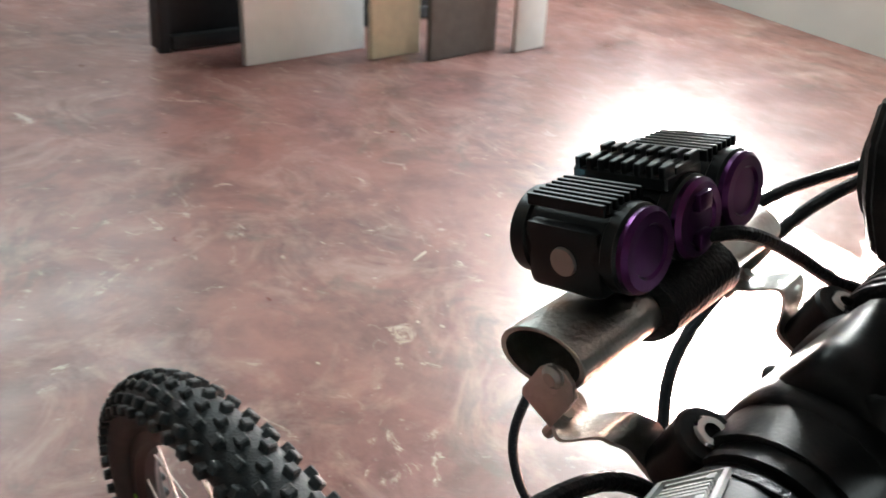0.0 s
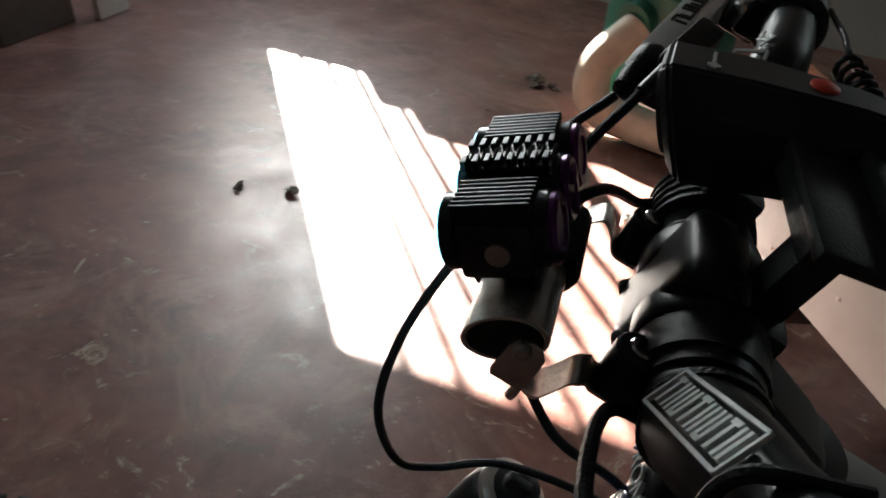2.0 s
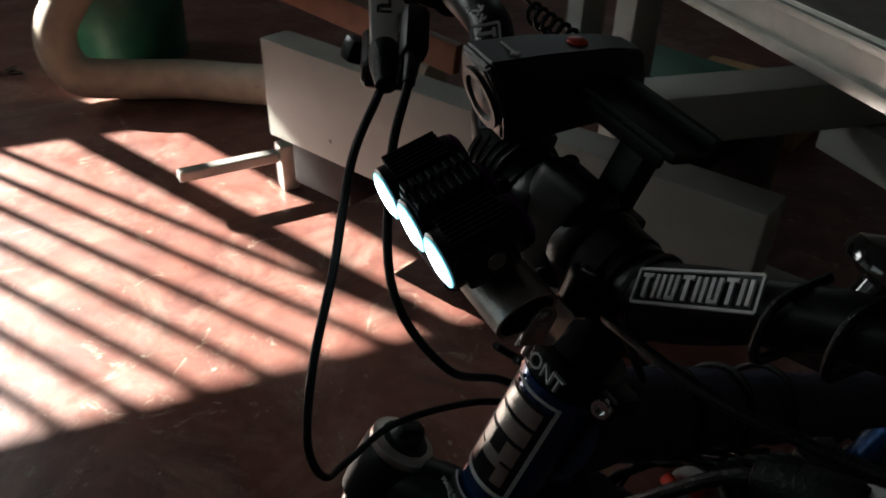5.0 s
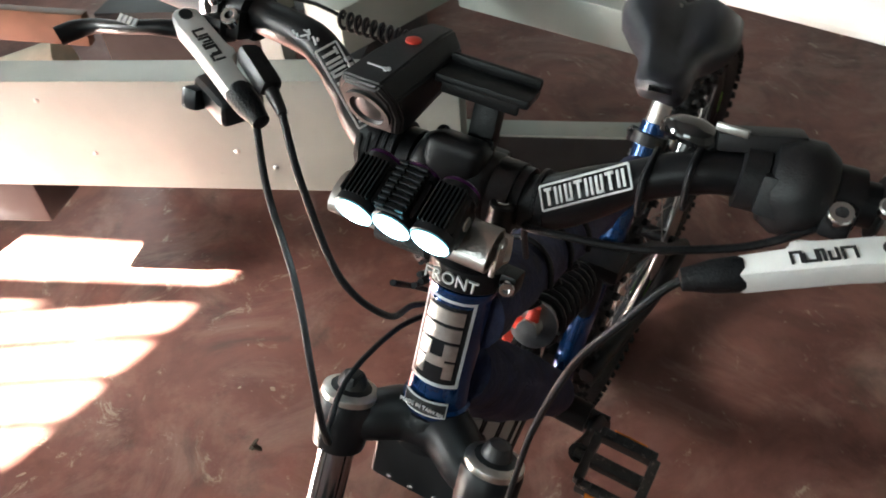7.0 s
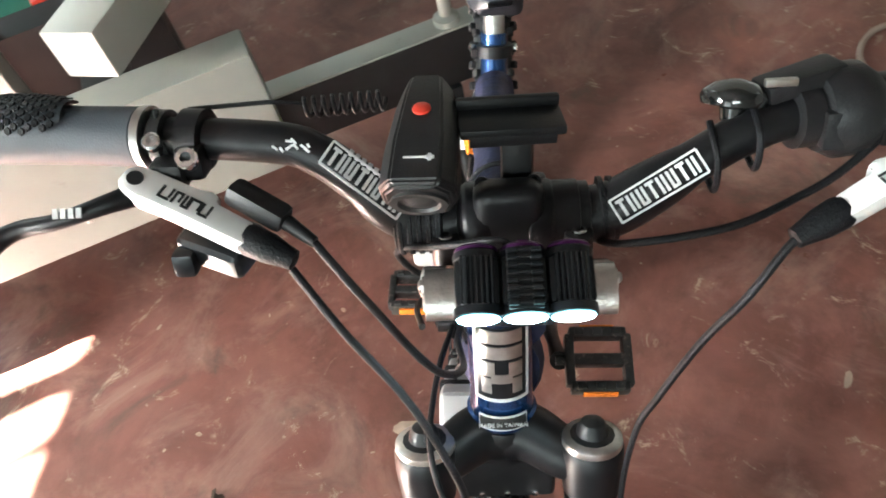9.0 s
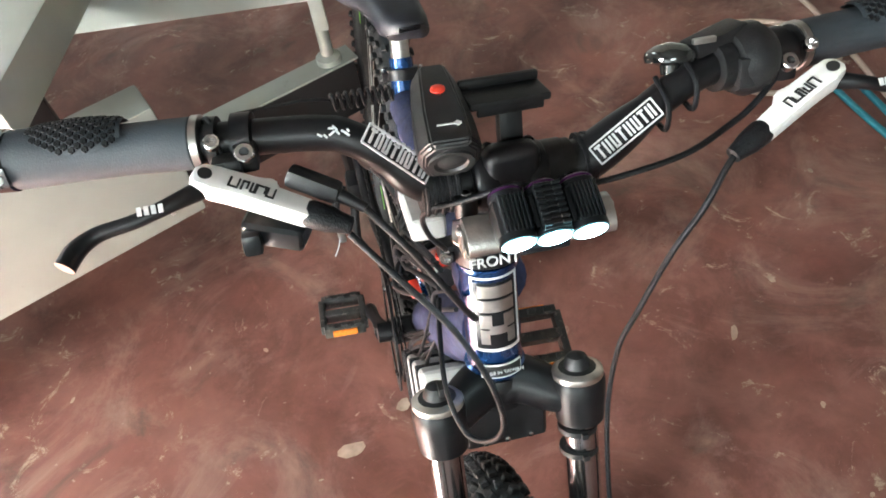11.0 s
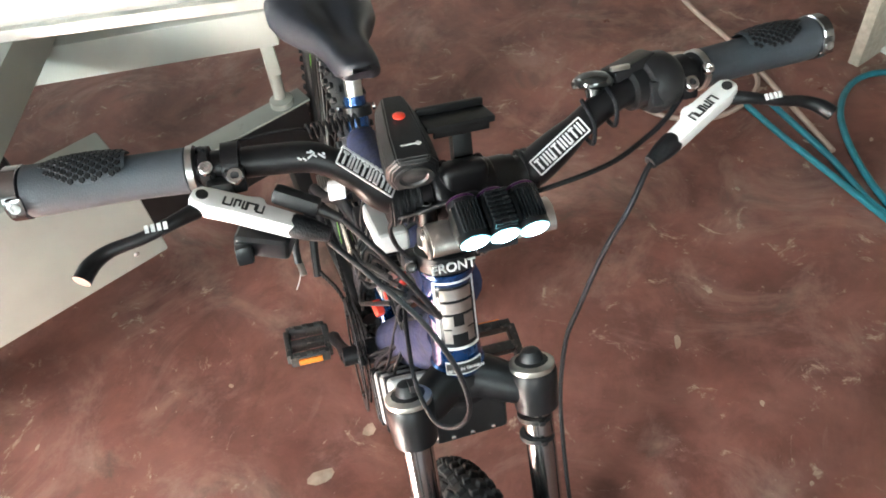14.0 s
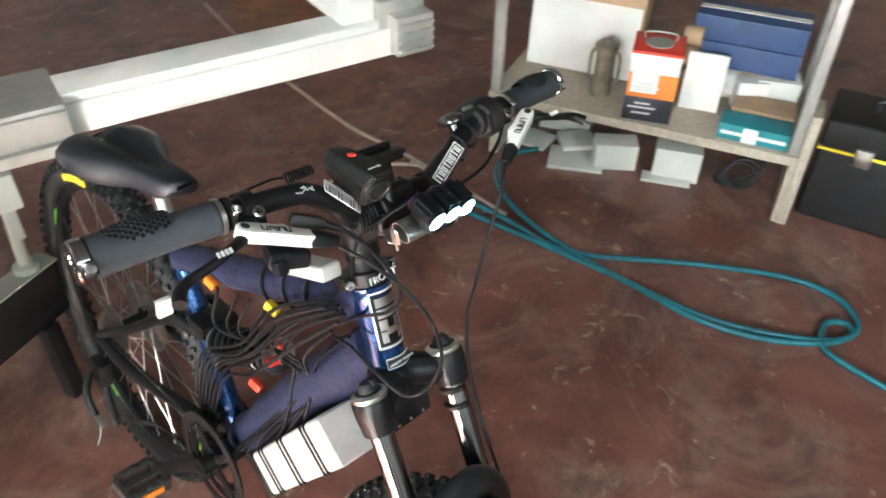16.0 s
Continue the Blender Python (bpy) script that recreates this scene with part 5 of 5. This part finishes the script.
# lower frame
LDR, LB = dirs((0.995, -0.10))
b = bmesh.new()
FM = basis(Vector((-0.165, 1.06, 0.0)), LDR, LB, Vector((0, 0, 1)))
box(b, FM, (-0.27, 0.035, 0.605), (0.54, 0.07, 0.085), 0.006, 2)
part("frame_beam", b, GREY, saw, "grey painted square beam")
b = bmesh.new()
box(b, FM, (-0.10, 0.05, 0.68), (0.085, 0.05, 0.05), 0.004, 2)
box(b, FM, (-0.21, 0.05, 0.672), (0.05, 0.045, 0.03), 0.004, 2)
box(b, FM, (-0.015, 0.04, 0.675), (0.03, 0.04, 0.05), 0.004, 2)
part("roller_bracket", b, MELAMINE, saw)
b = bmesh.new()
rod(b, FM, (-0.28, 0.05, 0.67), (-0.22, 0.05, 0.67), 0.016, seg=14)
rod(b, FM, (-0.02, 0.03, 0.71), (0.012, 0.03, 0.71), 0.012, seg=12)
part("roller", b, DARK, saw)
b = bmesh.new()
box(b, ONE, (-0.196, 1.09, 0.53), (0.028, 0.022, 0.10), 0.002)
rod(b, ONE, (-0.2036, 1.104, 0.39), (-0.199, 1.098, 0.52), 0.014, seg=14)
lathe(b, ONE, (-0.2036, 1.104, 0.386), (0, 0, 1), [(0, 0.028), (0.014, 0.028), (0.022, 0.014), (0.03, 0.014)], 14)
part("support_leg", b, GREY, saw)
DD = Vector((-0.909, -0.42, 0)).normalized()
DM = basis(Vector((-0.17, 1.12, 0.0)), DD, Vector((-DD.y, DD.x, 0)), Vector((0, 0, 1)))
# beam in two colours: shade on its side black, light on its top grey
b = bmesh.new()
box(b, DM, (0.50, 0.0, 0.382), (1.04, 0.06, 0.006), 0.002)
top = part("lit_beam_top", b, GREY, saw)
b = bmesh.new()
box(b, DM, (0.50, 0.0, 0.309), (1.02, 0.056, 0.138), 0.003)
part("shaded_beam", b, DARK, saw, "lower beam with its shaded side coloured black and its lit top grey")
for x in (0.06,):
    b = bmesh.new()
    box(b, DM, (x, 0.02, 0.12), (0.04, 0.04, 0.24), 0.004)
    part("beam_leg", b, DARK, saw)
b = bmesh.new()
box(b, basis(Vector((-0.715, 0.69, 0.0)), Vector((0.99, -0.145, 0)), Vector((0.145, 0.99, 0)), Vector((0, 0, 1))), (0, 0.4, 0.695), (0.10, 0.80, 0.09), 0.006, 2)
part("cross_beam", b, GREY, saw, "grey painted square beam with an open end")
for x, y, z in ((-1.6, 1.15, 0.78), (-1.25, 1.06, 0.78)):
    b = bmesh.new()
    box(b, ONE, (x, y, z / 2), (0.08, 0.08, z), 0.006)
    lathe(b, ONE, (x, y, 0.0), (0, 0, 1), [(0, 0.05), (0.03, 0.05), (0.04, 0.02), (0.06, 0.02)], 14)
    part("rear_leg", b, GREY, saw)
# ---- shelf with its load ----
SD = Vector((0.395, -0.9187, 0)).normalized()
SB = Vector((0.9187, 0.395, 0)).normalized()
SH = basis(Vector((1.394, 1.222, 0.0)), SD, SB, Vector((0, 0, 1)))
shelf = thing("storage_shelf", (1.6, 0.8, 0.0), "low workshop shelf of grey posts and a chipboard deck", "shelf")
b = bmesh.new()
box(b, SH, (0.53, 0.24, 0.232), (1.06, 0.48, 0.032), 0.002)
part("deck", b, CHIP, shelf, "chipboard deck")
b = bmesh.new()
box(b, SH, (0.53, 0.25, 0.885), (1.06, 0.46, 0.032), 0.002)
part("upper_deck", b, CHIP, shelf)
for x, y in ((0.02, 0.03), (0.02, 0.45), (1.03, 0.03), (1.03, 0.45)):
    b = bmesh.new()
    box(b, SH, (x, y, 0.66), (0.034, 0.034, 0.83), 0.003)
    part("post", b, ALU, shelf)
for x in (0.03, 1.045):
    b = bmesh.new()
    box(b, SH, (x, 0.17, 0.12), (0.034, 0.34, 0.24), 0.003)
    part("foot_board", b, CHIP, shelf)
b = bmesh.new()
box(b, SH, (1.062, 0.06, 0.20), (0.03, 0.13, 0.40), 0.003)
part("end_board", b, CHIP, shelf)


def carton(name, m, c, size, mat, label, cat, lid=None, turn=0):
    t = m @ Matrix.Translation(c) @ pose(0, 0, 0, 0, 0, turn)
    w, d, h = size
    th = thing(name, t @ Vector((0, 0, 0)), label, cat)
    b = bmesh.new()
    box(b, t, (0, 0, h / 2), (w, d, h), 0.003, 2)
    body = part("body", b, mat, th)
    if lid:
        b = bmesh.new()
        box(b, t, (0, 0, h + 0.001), (w * 0.98, 0.03, 0.002))
        part("tape", b, lid, body)
    return th, t


# paint tin
t = SH @ Matrix.Translation((0.545, 0.105, 0.248)) @ pose(0, 0, 0, 0, 0, 8)
tin = thing("paint_tin", t.translation, "square white, orange and black paint tin with a red rim", "tin")
for z0, z1, mat, nm in ((0.0, 0.085, BLACKTIN, "lower_band"), (0.085, 0.17, ORANGE, "middle_band"), (0.17, 0.235, TIN, "upper_band"), (0.235, 0.245, RED, "rim")):
    b = bmesh.new()
    box(b, t, (0, 0, (z0 + z1) / 2), (0.158 + (0.004 if nm == "rim" else 0), 0.158 + (0.004 if nm == "rim" else 0), z1 - z0), 0.002, 2)
    part(nm, b, mat, tin)
b = bmesh.new()
box(b, t, (-0.025, -0.0795, 0.14), (0.085, 0.002, 0.075))
part("label_panel", b, TIN, tin)
b = bmesh.new()
for z, w in ((0.112, 0.07), (0.122, 0.09), (0.135, 0.05), (0.05, 0.09), (0.03, 0.06), (0.065, 0.05)):
    box(b, t, (-0.02, -0.0812, z), (w, 0.002, 0.006))
part("label_lines", b, PRINT, tin)
b = bmesh.new()
lathe(b, t, (0, 0, 0.245), (0, 0, 1), [(0, 0.045), (0.004, 0.045), (0.006, 0.03)], 20)
tube(b, t, [(-0.05, 0.03, 0.246), (-0.045, 0.03, 0.268), (0.045, 0.03, 0.268), (0.05, 0.03, 0.246)], 0.003, 8, 4)
part("lid", b, ALU, tin)
# khaki can beside it
t = SH @ Matrix.Translation((0.365, 0.16, 0.248))
can = thing("metal_canister", t.translation, "narrow khaki metal canister with side handles", "canister")
b = bmesh.new()
lathe(b, t, (0, 0, 0), (0, 0, 1), [(0, 0.034), (0.15, 0.032), (0.165, 0.04), (0.185, 0.04), (0.20, 0.022), (0.205, 0.01)], 14)
part("body", b, KHAKI, can)
for s in (-1, 1):
    b = bmesh.new()
    tube(b, t, [(0.034 * s, 0, 0.04), (0.05 * s, 0, 0.06), (0.05 * s, 0, 0.14), (0.036 * s, 0, 0.165)], 0.005, 8, 5)
    part("handle", b, KHAKI, can)
# boards leaning at the shelf's back
t = SH @ Matrix.Translation((0.24, 0.30, 0.249)) @ pose(0, 0, 0, -6, 0, 0)
b = bmesh.new()
box(b, t, (0, 0, 0.13), (0.40, 0.018, 0.26), 0.001)
tagged(part("white_board", b, MELAMINE), "white melamine board leaning on the shelf", "board")
t = SH @ Matrix.Translation((0.70, 0.19, 0.249)) @ pose(0, 0, 0, -3, 0, 4)
b = bmesh.new()
box(b, t, (0, 0, 0.10), (0.13, 0.016, 0.20), 0.001)
tagged(part("white_board", b, MELAMINE), "small white board beside the paint tin", "board")
carton("cardboard_box", SH, (0.30, 0.385, 0.249), (0.30, 0.13, 0.38), CARD, "plain brown cardboard box behind the white board", "box", ALU)
carton("teal_carton", SH, (0.90, 0.075, 0.249), (0.22, 0.10, 0.055), TEALCARD, "flat teal carton with a pale band", "box")
th, t = carton("parts_carton", SH, (0.91, 0.20, 0.249), (0.20, 0.12, 0.06), CARD, "open low cardboard tray of parts", "box")
b = bmesh.new()
box(b, SH, (0.90, 0.0238, 0.275), (0.20, 0.002, 0.012))
box(b, SH, (0.89, 0.0235, 0.275), (0.045, 0.002, 0.05))
ob = part("carton_band", b, TIN)
ob.parent = bpy.data.objects["teal_carton"]
ob.matrix_parent_inverse = Matrix.Translation(-HOME["teal_carton"])
for i, (x, y, z, w, d, h, mt, lab) in enumerate(((0.74, 0.35, 0.249, 0.26, 0.18, 0.11, BAG, ""), (0.93, 0.33, 0.315, 0.14, 0.10, 0.05, MELAMINE, ""), (0.85, 0.28, 0.315, 0.10, 0.07, 0.045, TIN, ""))):
    if i:
        carton("white_carton", SH, (x, y, 0.249 + (0.0)), (w, d, h + 0.06), mt, "small white carton among the parts", "box", None, 10 * i)
    else:
        rnd = random.Random(3)
        b = bmesh.new()
        bmesh.ops.create_icosphere(b, subdivisions=3, radius=1.0)
        for v in b.verts:
            k = 0.85 + 0.35 * noise.noise(v.co * 2.3)
            v.co = SH @ Vector((x + v.co.x * 0.14 * k, y + v.co.y * 0.09 * k, z + 0.06 + max(-0.06, v.co.z * 0.085 * k)))
        tagged(part("plastic_bag", b, BAG, sharp=60), "crumpled grey plastic bag on the shelf", "bag")
th, t = carton("navy_carton", SH, (0.80, 0.36, 0.375), (0.36, 0.17, 0.085), NAVYCARD, "long navy carton lying on packed goods", "box", TIN)
th, t = carton("navy_carton", SH, (0.80, 0.36, 0.462), (0.36, 0.17, 0.085), NAVYCARD, "long navy carton stacked on another", "box", TIN)
b = bmesh.new()
for z in (0.405, 0.475):
    rod(b, SH, (0.60, 0.26, z), (0.66, 0.26, z), 0.034, seg=20)
tagged(part("cardboard_roll", b, CARD), "pair of brown cardboard roll ends", "roll")
b = bmesh.new()
box(b, SH, (0.80, 0.38, 0.312), (0.34, 0.13, 0.124), 0.004)
tagged(part("carton_stack", b, CARD), "brown carton under the navy cartons", "box")
# offcuts, coil and tool case under and beside the shelf
for x, y, w, d, h, turn in ((0.33, 0.02, 0.20, 0.15, 0.012, 12), (0.30, 0.13, 0.13, 0.12, 0.03, 30), (0.10, 0.10, 0.22, 0.12, 0.012, -8), (0.46, 0.06, 0.15, 0.09, 0.10, 20), (0.66, 0.03, 0.17, 0.06, 0.012, 8), (0.68, 0.09, 0.16, 0.10, 0.12, 8), (0.22, 0.26, 0.2, 0.1, 0.05, 5)):
    t = SH @ Matrix.Translation((x, y + 0.06, 0.001)) @ pose(0, 0, 0, 0, 0, turn)
    b = bmesh.new()
    box(b, t, (0, 0, h / 2), (w, d, h), 0.002)
    tagged(part("board_offcut", b, MELAMINE), "pale board offcut lying under the shelf", "offcut", "offcuts under the shelf")
b = bmesh.new()
rnd = random.Random(5)
for i in range(5):
    r = 0.05 + 0.008 * i
    tube(b, SH, [(0.90 + r * math.cos(q), 0.13 + 0.012 * i + 0.4 * r * math.sin(q), 0.008 + 0.06 + 0.9 * r * math.sin(q + 0.3 * i) * 0.9) for q in (2 * math.pi * j / 14 for j in range(14))], 0.005, 7, 3, closed=False)
tagged(part("wire_coil", b, DARK), "dark coil of wire on the floor under the shelf", "wire")
t = SH @ Matrix.Translation((1.32, 0.18, 0.002)) @ pose(0, 0, 0, 0, 0, -5)
case = thing("tool_case", t.translation, "black plastic tool case with yellow trim and steel latch", "tool case")
b = bmesh.new()
box(b, t, (0, 0, 0.13), (0.42, 0.24, 0.26), 0.014, 3)
part("body", b, BLACK, case)
b = bmesh.new()
box(b, t, (0, 0, 0.315), (0.43, 0.25, 0.10), 0.016, 3)
lid = part("lid", b, BLACK, case)
b = bmesh.new()
box(b, t, (0, 0, 0.263), (0.434, 0.254, 0.008), 0.002)
part("trim", b, YELLOW, case, "yellow trim line")
b = bmesh.new()
box(b, t, (-0.08, -0.128, 0.26), (0.05, 0.014, 0.06), 0.004)
part("latch", b, STEEL, case)
b = bmesh.new()
tube(b, t, [(-0.09, 0, 0.365), (-0.08, 0, 0.40), (0.08, 0, 0.40), (0.09, 0, 0.365)], 0.012, 10, 5)
part("handle", b, BLACK, lid)

# ---- hoses on the floor ----
def hose(name, pts, r, mat, label):
    b = bmesh.new()
    tube(b, ONE, [(x, y, r + 0.001) for x, y in pts], r, 12, 10)
    return tagged(part(name, b, mat), label, "hose")


hose("air_hose", [(1.54, 1.09), (1.42, 1.13), (1.32, 1.09), (1.235, 0.98), (1.18, 0.80), (1.165, 0.60), (1.18, 0.36), (1.20, 0.16), (1.27, 0.0), (1.38, -0.12), (1.47, -0.155), (1.50, -0.12), (1.45, -0.085), (1.36, -0.13), (1.345, -0.24), (1.36, -0.40), (1.45, -0.8), (1.7, -1.4)], 0.009, TEAL, "teal rubber air hose lying in loose coils")
hose("air_hose", [(1.10, 1.12), (1.13, 0.86), (1.135, 0.67), (1.19, 0.555), (1.29, 0.44), (1.44, 0.265), (1.565, 0.075), (1.585, -0.06), (1.52, -0.15), (1.42, -0.14), (1.30, 0.0), (1.215, 0.18), (1.175, 0.42), (1.12, 0.70), (1.06, 0.98), (1.03, 1.16)], 0.009, TEAL, "teal rubber air hose looped beside another")
hose("water_hose", [(1.3, 3.2), (1.16, 2.4), (1.12, 1.95), (1.11, 1.65), (1.14, 1.40), (1.147, 1.15), (1.15, 0.88)], 0.008, TAN, "pale tan hose ending in a small connector")
hose("water_hose", [(1.148, 1.28), (1.06, 1.37), (0.93, 1.43), (0.80, 1.41), (0.74, 1.30), (0.80, 1.17), (0.92, 1.11), (1.04, 1.14), (1.12, 1.22), (1.128, 1.34)], 0.0075, TAN, "pale tan hose in a round loop")

# ---- dust extractor with its ribbed hose ----
drum = thing("dust_extractor", (-3.42, -0.08, 0.0), "green dust extractor drum with a cream ribbed hose", "extractor")
b = bmesh.new()
lathe(b, ONE, (-3.42, -0.08, 0.0), (0, 0, 1), [(0, 0.26), (0.02, 0.28), (0.55, 0.30), (0.57, 0.32), (0.60, 0.32), (0.62, 0.28), (0.72, 0.20), (0.74, 0.05)], 36)
part("drum", b, GREEN, drum)
b = bmesh.new()
line = smooth_line([(-3.12, -0.20, 0.42), (-3.00, -0.32, 0.26), (-2.92, -0.28, 0.12), (-2.88, -0.10, 0.085), (-2.80, 0.12, 0.085), (-2.62, 0.34, 0.10), (-2.35, 0.58, 0.15), (-2.00, 0.85, 0.25)], 26)
n = len(line)
tube(b, ONE, line, 0.08, 20, 1, radii=lambda t: 0.078 + 0.004 * math.sin(t * (n - 1) * math.pi))
part("ribbed_hose", b, CREAM, drum, "cream ribbed suction hose", 80)
b = bmesh.new()
rod(b, ONE, (-3.32, -0.13, 0.47), (-3.10, -0.23, 0.43), 0.088, seg=24)
part("hose_collar", b, GREEN, drum)
b = bmesh.new()
box(b, ONE, (-2.15, 0.52, 0.52), (1.1, 0.035, 0.09), 0.004, 2, pose(0, 0, 0, 0, 6, 28))
part("brown_lever", b, BROWN, drum)

# ---- boards leaning far off ----
for i, (x, y, w, h, mat, lab) in enumerate(((-1.63, -2.915, 0.68, 1.15, MELAMINE, "white board leaning upright"), (-2.06, -2.82, 0.32, 1.0, material("cream_board", (0.62, 0.56, 0.40), 0.5, vary=0.06), "cream board leaning upright"), (-2.43, -2.74, 0.50, 0.9, material("dark_board", (0.10, 0.09, 0.08), 0.5, vary=0.1), "dark brown board leaning upright"), (-2.89, -2.72, 0.26, 0.8, MELAMINE, "narrow white board leaning upright"))):
    t = Matrix.Translation((x, y, 0.002)) @ pose(0, 0, 0, 8, 0, 8)
    b = bmesh.new()
    box(b, t, (0, 0, h / 2), (w, 0.03, h), 0.002)
    tagged(part("leaning_board", b, mat), lab, "board", "boards leaning far off")
rack = thing("board_rack", (-2.1, -3.31, 0.0), "dark rack behind the leaning boards", "rack")
t = Matrix.Translation((-2.1, -3.31, 0.0)) @ pose(0, 0, 0, 0, 0, 8)
b = bmesh.new()
box(b, t, (0, 0, 0.6), (2.2, 0.06, 1.18), 0.004, 2)
part("back_panel", b, DARK, rack)
for x in (-1.08, 0.0, 1.08):
    b = bmesh.new()
    box(b, t, (x, 0.045, 0.6), (0.05, 0.03, 1.2), 0.003)
    part("upright", b, DARK, rack)
b = bmesh.new()
box(b, t, (0, 0.05, 0.04), (2.1, 0.04, 0.06), 0.003)
part("foot_rail", b, DARK, rack)

# ---- timber frames at the far side ----
for i in range(3):
    t = Matrix.Translation((1.7 + 0.55 * i, 3.1 + 0.12 * i, 0.0)) @ pose(0, 0, 0, 0, 0, -12)
    fr = thing("timber_frame", t.translation, "open pine crate frame with grey panel", "crate", "crates at the far side")
    for z in (0.04, 0.34):
        b = bmesh.new()
        box(b, t, (0, 0, z), (0.5, 0.04, 0.07), 0.003)
        part("rail", b, PINE, fr)
    for x in (-0.23, 0.0, 0.23):
        b = bmesh.new()
        box(b, t, (x, 0.03, 0.2), (0.05, 0.03, 0.40), 0.003)
        part("upright", b, GREY, fr)
    b = bmesh.new()
    box(b, t, (0, 0.06, 0.2), (0.5, 0.012, 0.36), 0.002)
    part("panel", b, CARD if i % 2 else PINE, fr)

# ---- goods under the saw, seen in the dark behind the bicycle ----
b = bmesh.new()
box(b, ONE, (-1.83, 2.13, 0.08), (0.5, 0.35, 0.16), 0.004, 2, pose(0, 0, 0, 0, 0, 25))
tagged(part("pine_block", b, PINE), "raw pine block on the floor under the saw", "timber")
b = bmesh.new()
box(b, ONE, (-1.75, 1.62, 0.16), (0.5, 0.30, 0.32), 0.004, 2, pose(0, 0, 0, 0, 0, 20))
tagged(part("green_crate", b, GREEN), "green plastic crate behind the saw", "crate")
b = bmesh.new()
box(b, ONE, (-1.38, 1.56, 0.15), (0.16, 0.05, 0.30), 0.004, 2, pose(0, 0, 0, 0, 0, 35))
tagged(part("red_panel", b, RED), "red plastic panel behind the saw", "panel")

# ---- litter on the floor, unseen light blockers on the window sill ----
rnd = random.Random(11)
LEAF = material("dry_leaf", (0.05, 0.032, 0.02), 0.8, vary=0.3, scale=80)
for i, (x, y, r) in enumerate(((-1.64, -1.20, 0.026), (-1.713, -1.051, 0.032), (-0.655, 0.22, 0.014), (-3.33, -0.62, 0.045), (-3.43, -0.64, 0.05), (-3.36, -0.55, 0.04))):
    b = bmesh.new()
    for k in range(3):
        m = Matrix.Translation((x + rnd.uniform(-r, r) * 0.5, y + rnd.uniform(-r, r) * 0.5, 0.006 + 0.004 * k)) @ pose(0, 0, 0, rnd.uniform(-25, 25), rnd.uniform(-25, 25), rnd.uniform(0, 360))
        pts = [(r * (0.5 + 0.5 * rnd.random()) * math.cos(q), r * 0.6 * (0.5 + 0.5 * rnd.random()) * math.sin(q)) for q in (2 * math.pi * j / 9 for j in range(9))]
        plate(b, m, pts, 0.0025)
    tagged(part("dry_leaf", b, LEAF), "crumpled dry brown leaf on the floor", "leaf", "leaves on the floor")
# unseen blocks, added to step the far edge of the sun patch
for y, w, h in ((-3.17, 0.13, 0.245), (-2.965, 0.25, 0.39)):
    b = bmesh.new()
    box(b, ONE, (WX - 0.04, y, Z0 + h / 2 + 0.001), (0.07, w, h), 0.004)
    tagged(part("sill_blocker", b, CARD), "unseen block on the window sill that notches the sun patch", "box", "cartons on the sill")
# stands for a raised sill, unseen; cuts the sun patch's far edge
b = bmesh.new()
box(b, ONE, (WX - 0.04, -2.50, Z0 + 0.145), (0.05, 0.62, 0.289), 0.004)
tagged(part("long_sill_blocker", b, CARD), "long unseen piece standing for a raised sill that cuts the sun patch", "board")

# flecks of old paint and cement on the floor
rnd = random.Random(21)
b = bmesh.new()
spots = [(0.522, 0.451, 0.022, 0.010), (0.625, 0.084, 0.006, 0.005), (0.622, 0.264, 0.010, 0.006), (-1.05, -1.30, 0.05, 0.006), (-0.18, 0.437, 0.02, 0.014), (-0.292, 0.362, 0.035, 0.02)]
spots += [(rnd.uniform(-1.4, 1.6), rnd.uniform(-1.6, 1.6), rnd.uniform(0.003, 0.014), rnd.uniform(0.002, 0.008)) for i in range(70)]
for x, y, r0, r1 in spots:
    m = Matrix.Translation((x, y, 0.0008)) @ pose(0, 0, 0, 0, 0, rnd.uniform(0, 360))
    n = 9
    plate(b, m, [(r0 * (0.6 + 0.4 * rnd.random()) * math.cos(2 * math.pi * j / n), r1 * (0.6 + 0.4 * rnd.random()) * math.sin(2 * math.pi * j / n)) for j in range(n)], 0.0012)
FLECK = material("pale_fleck", (0.36, 0.29, 0.23), 0.8, vary=0.2, scale=40)
tagged(part("paint_flecks", b, FLECK), "pale flecks of old paint and cement on the floor", "flecks", kind="stuff")
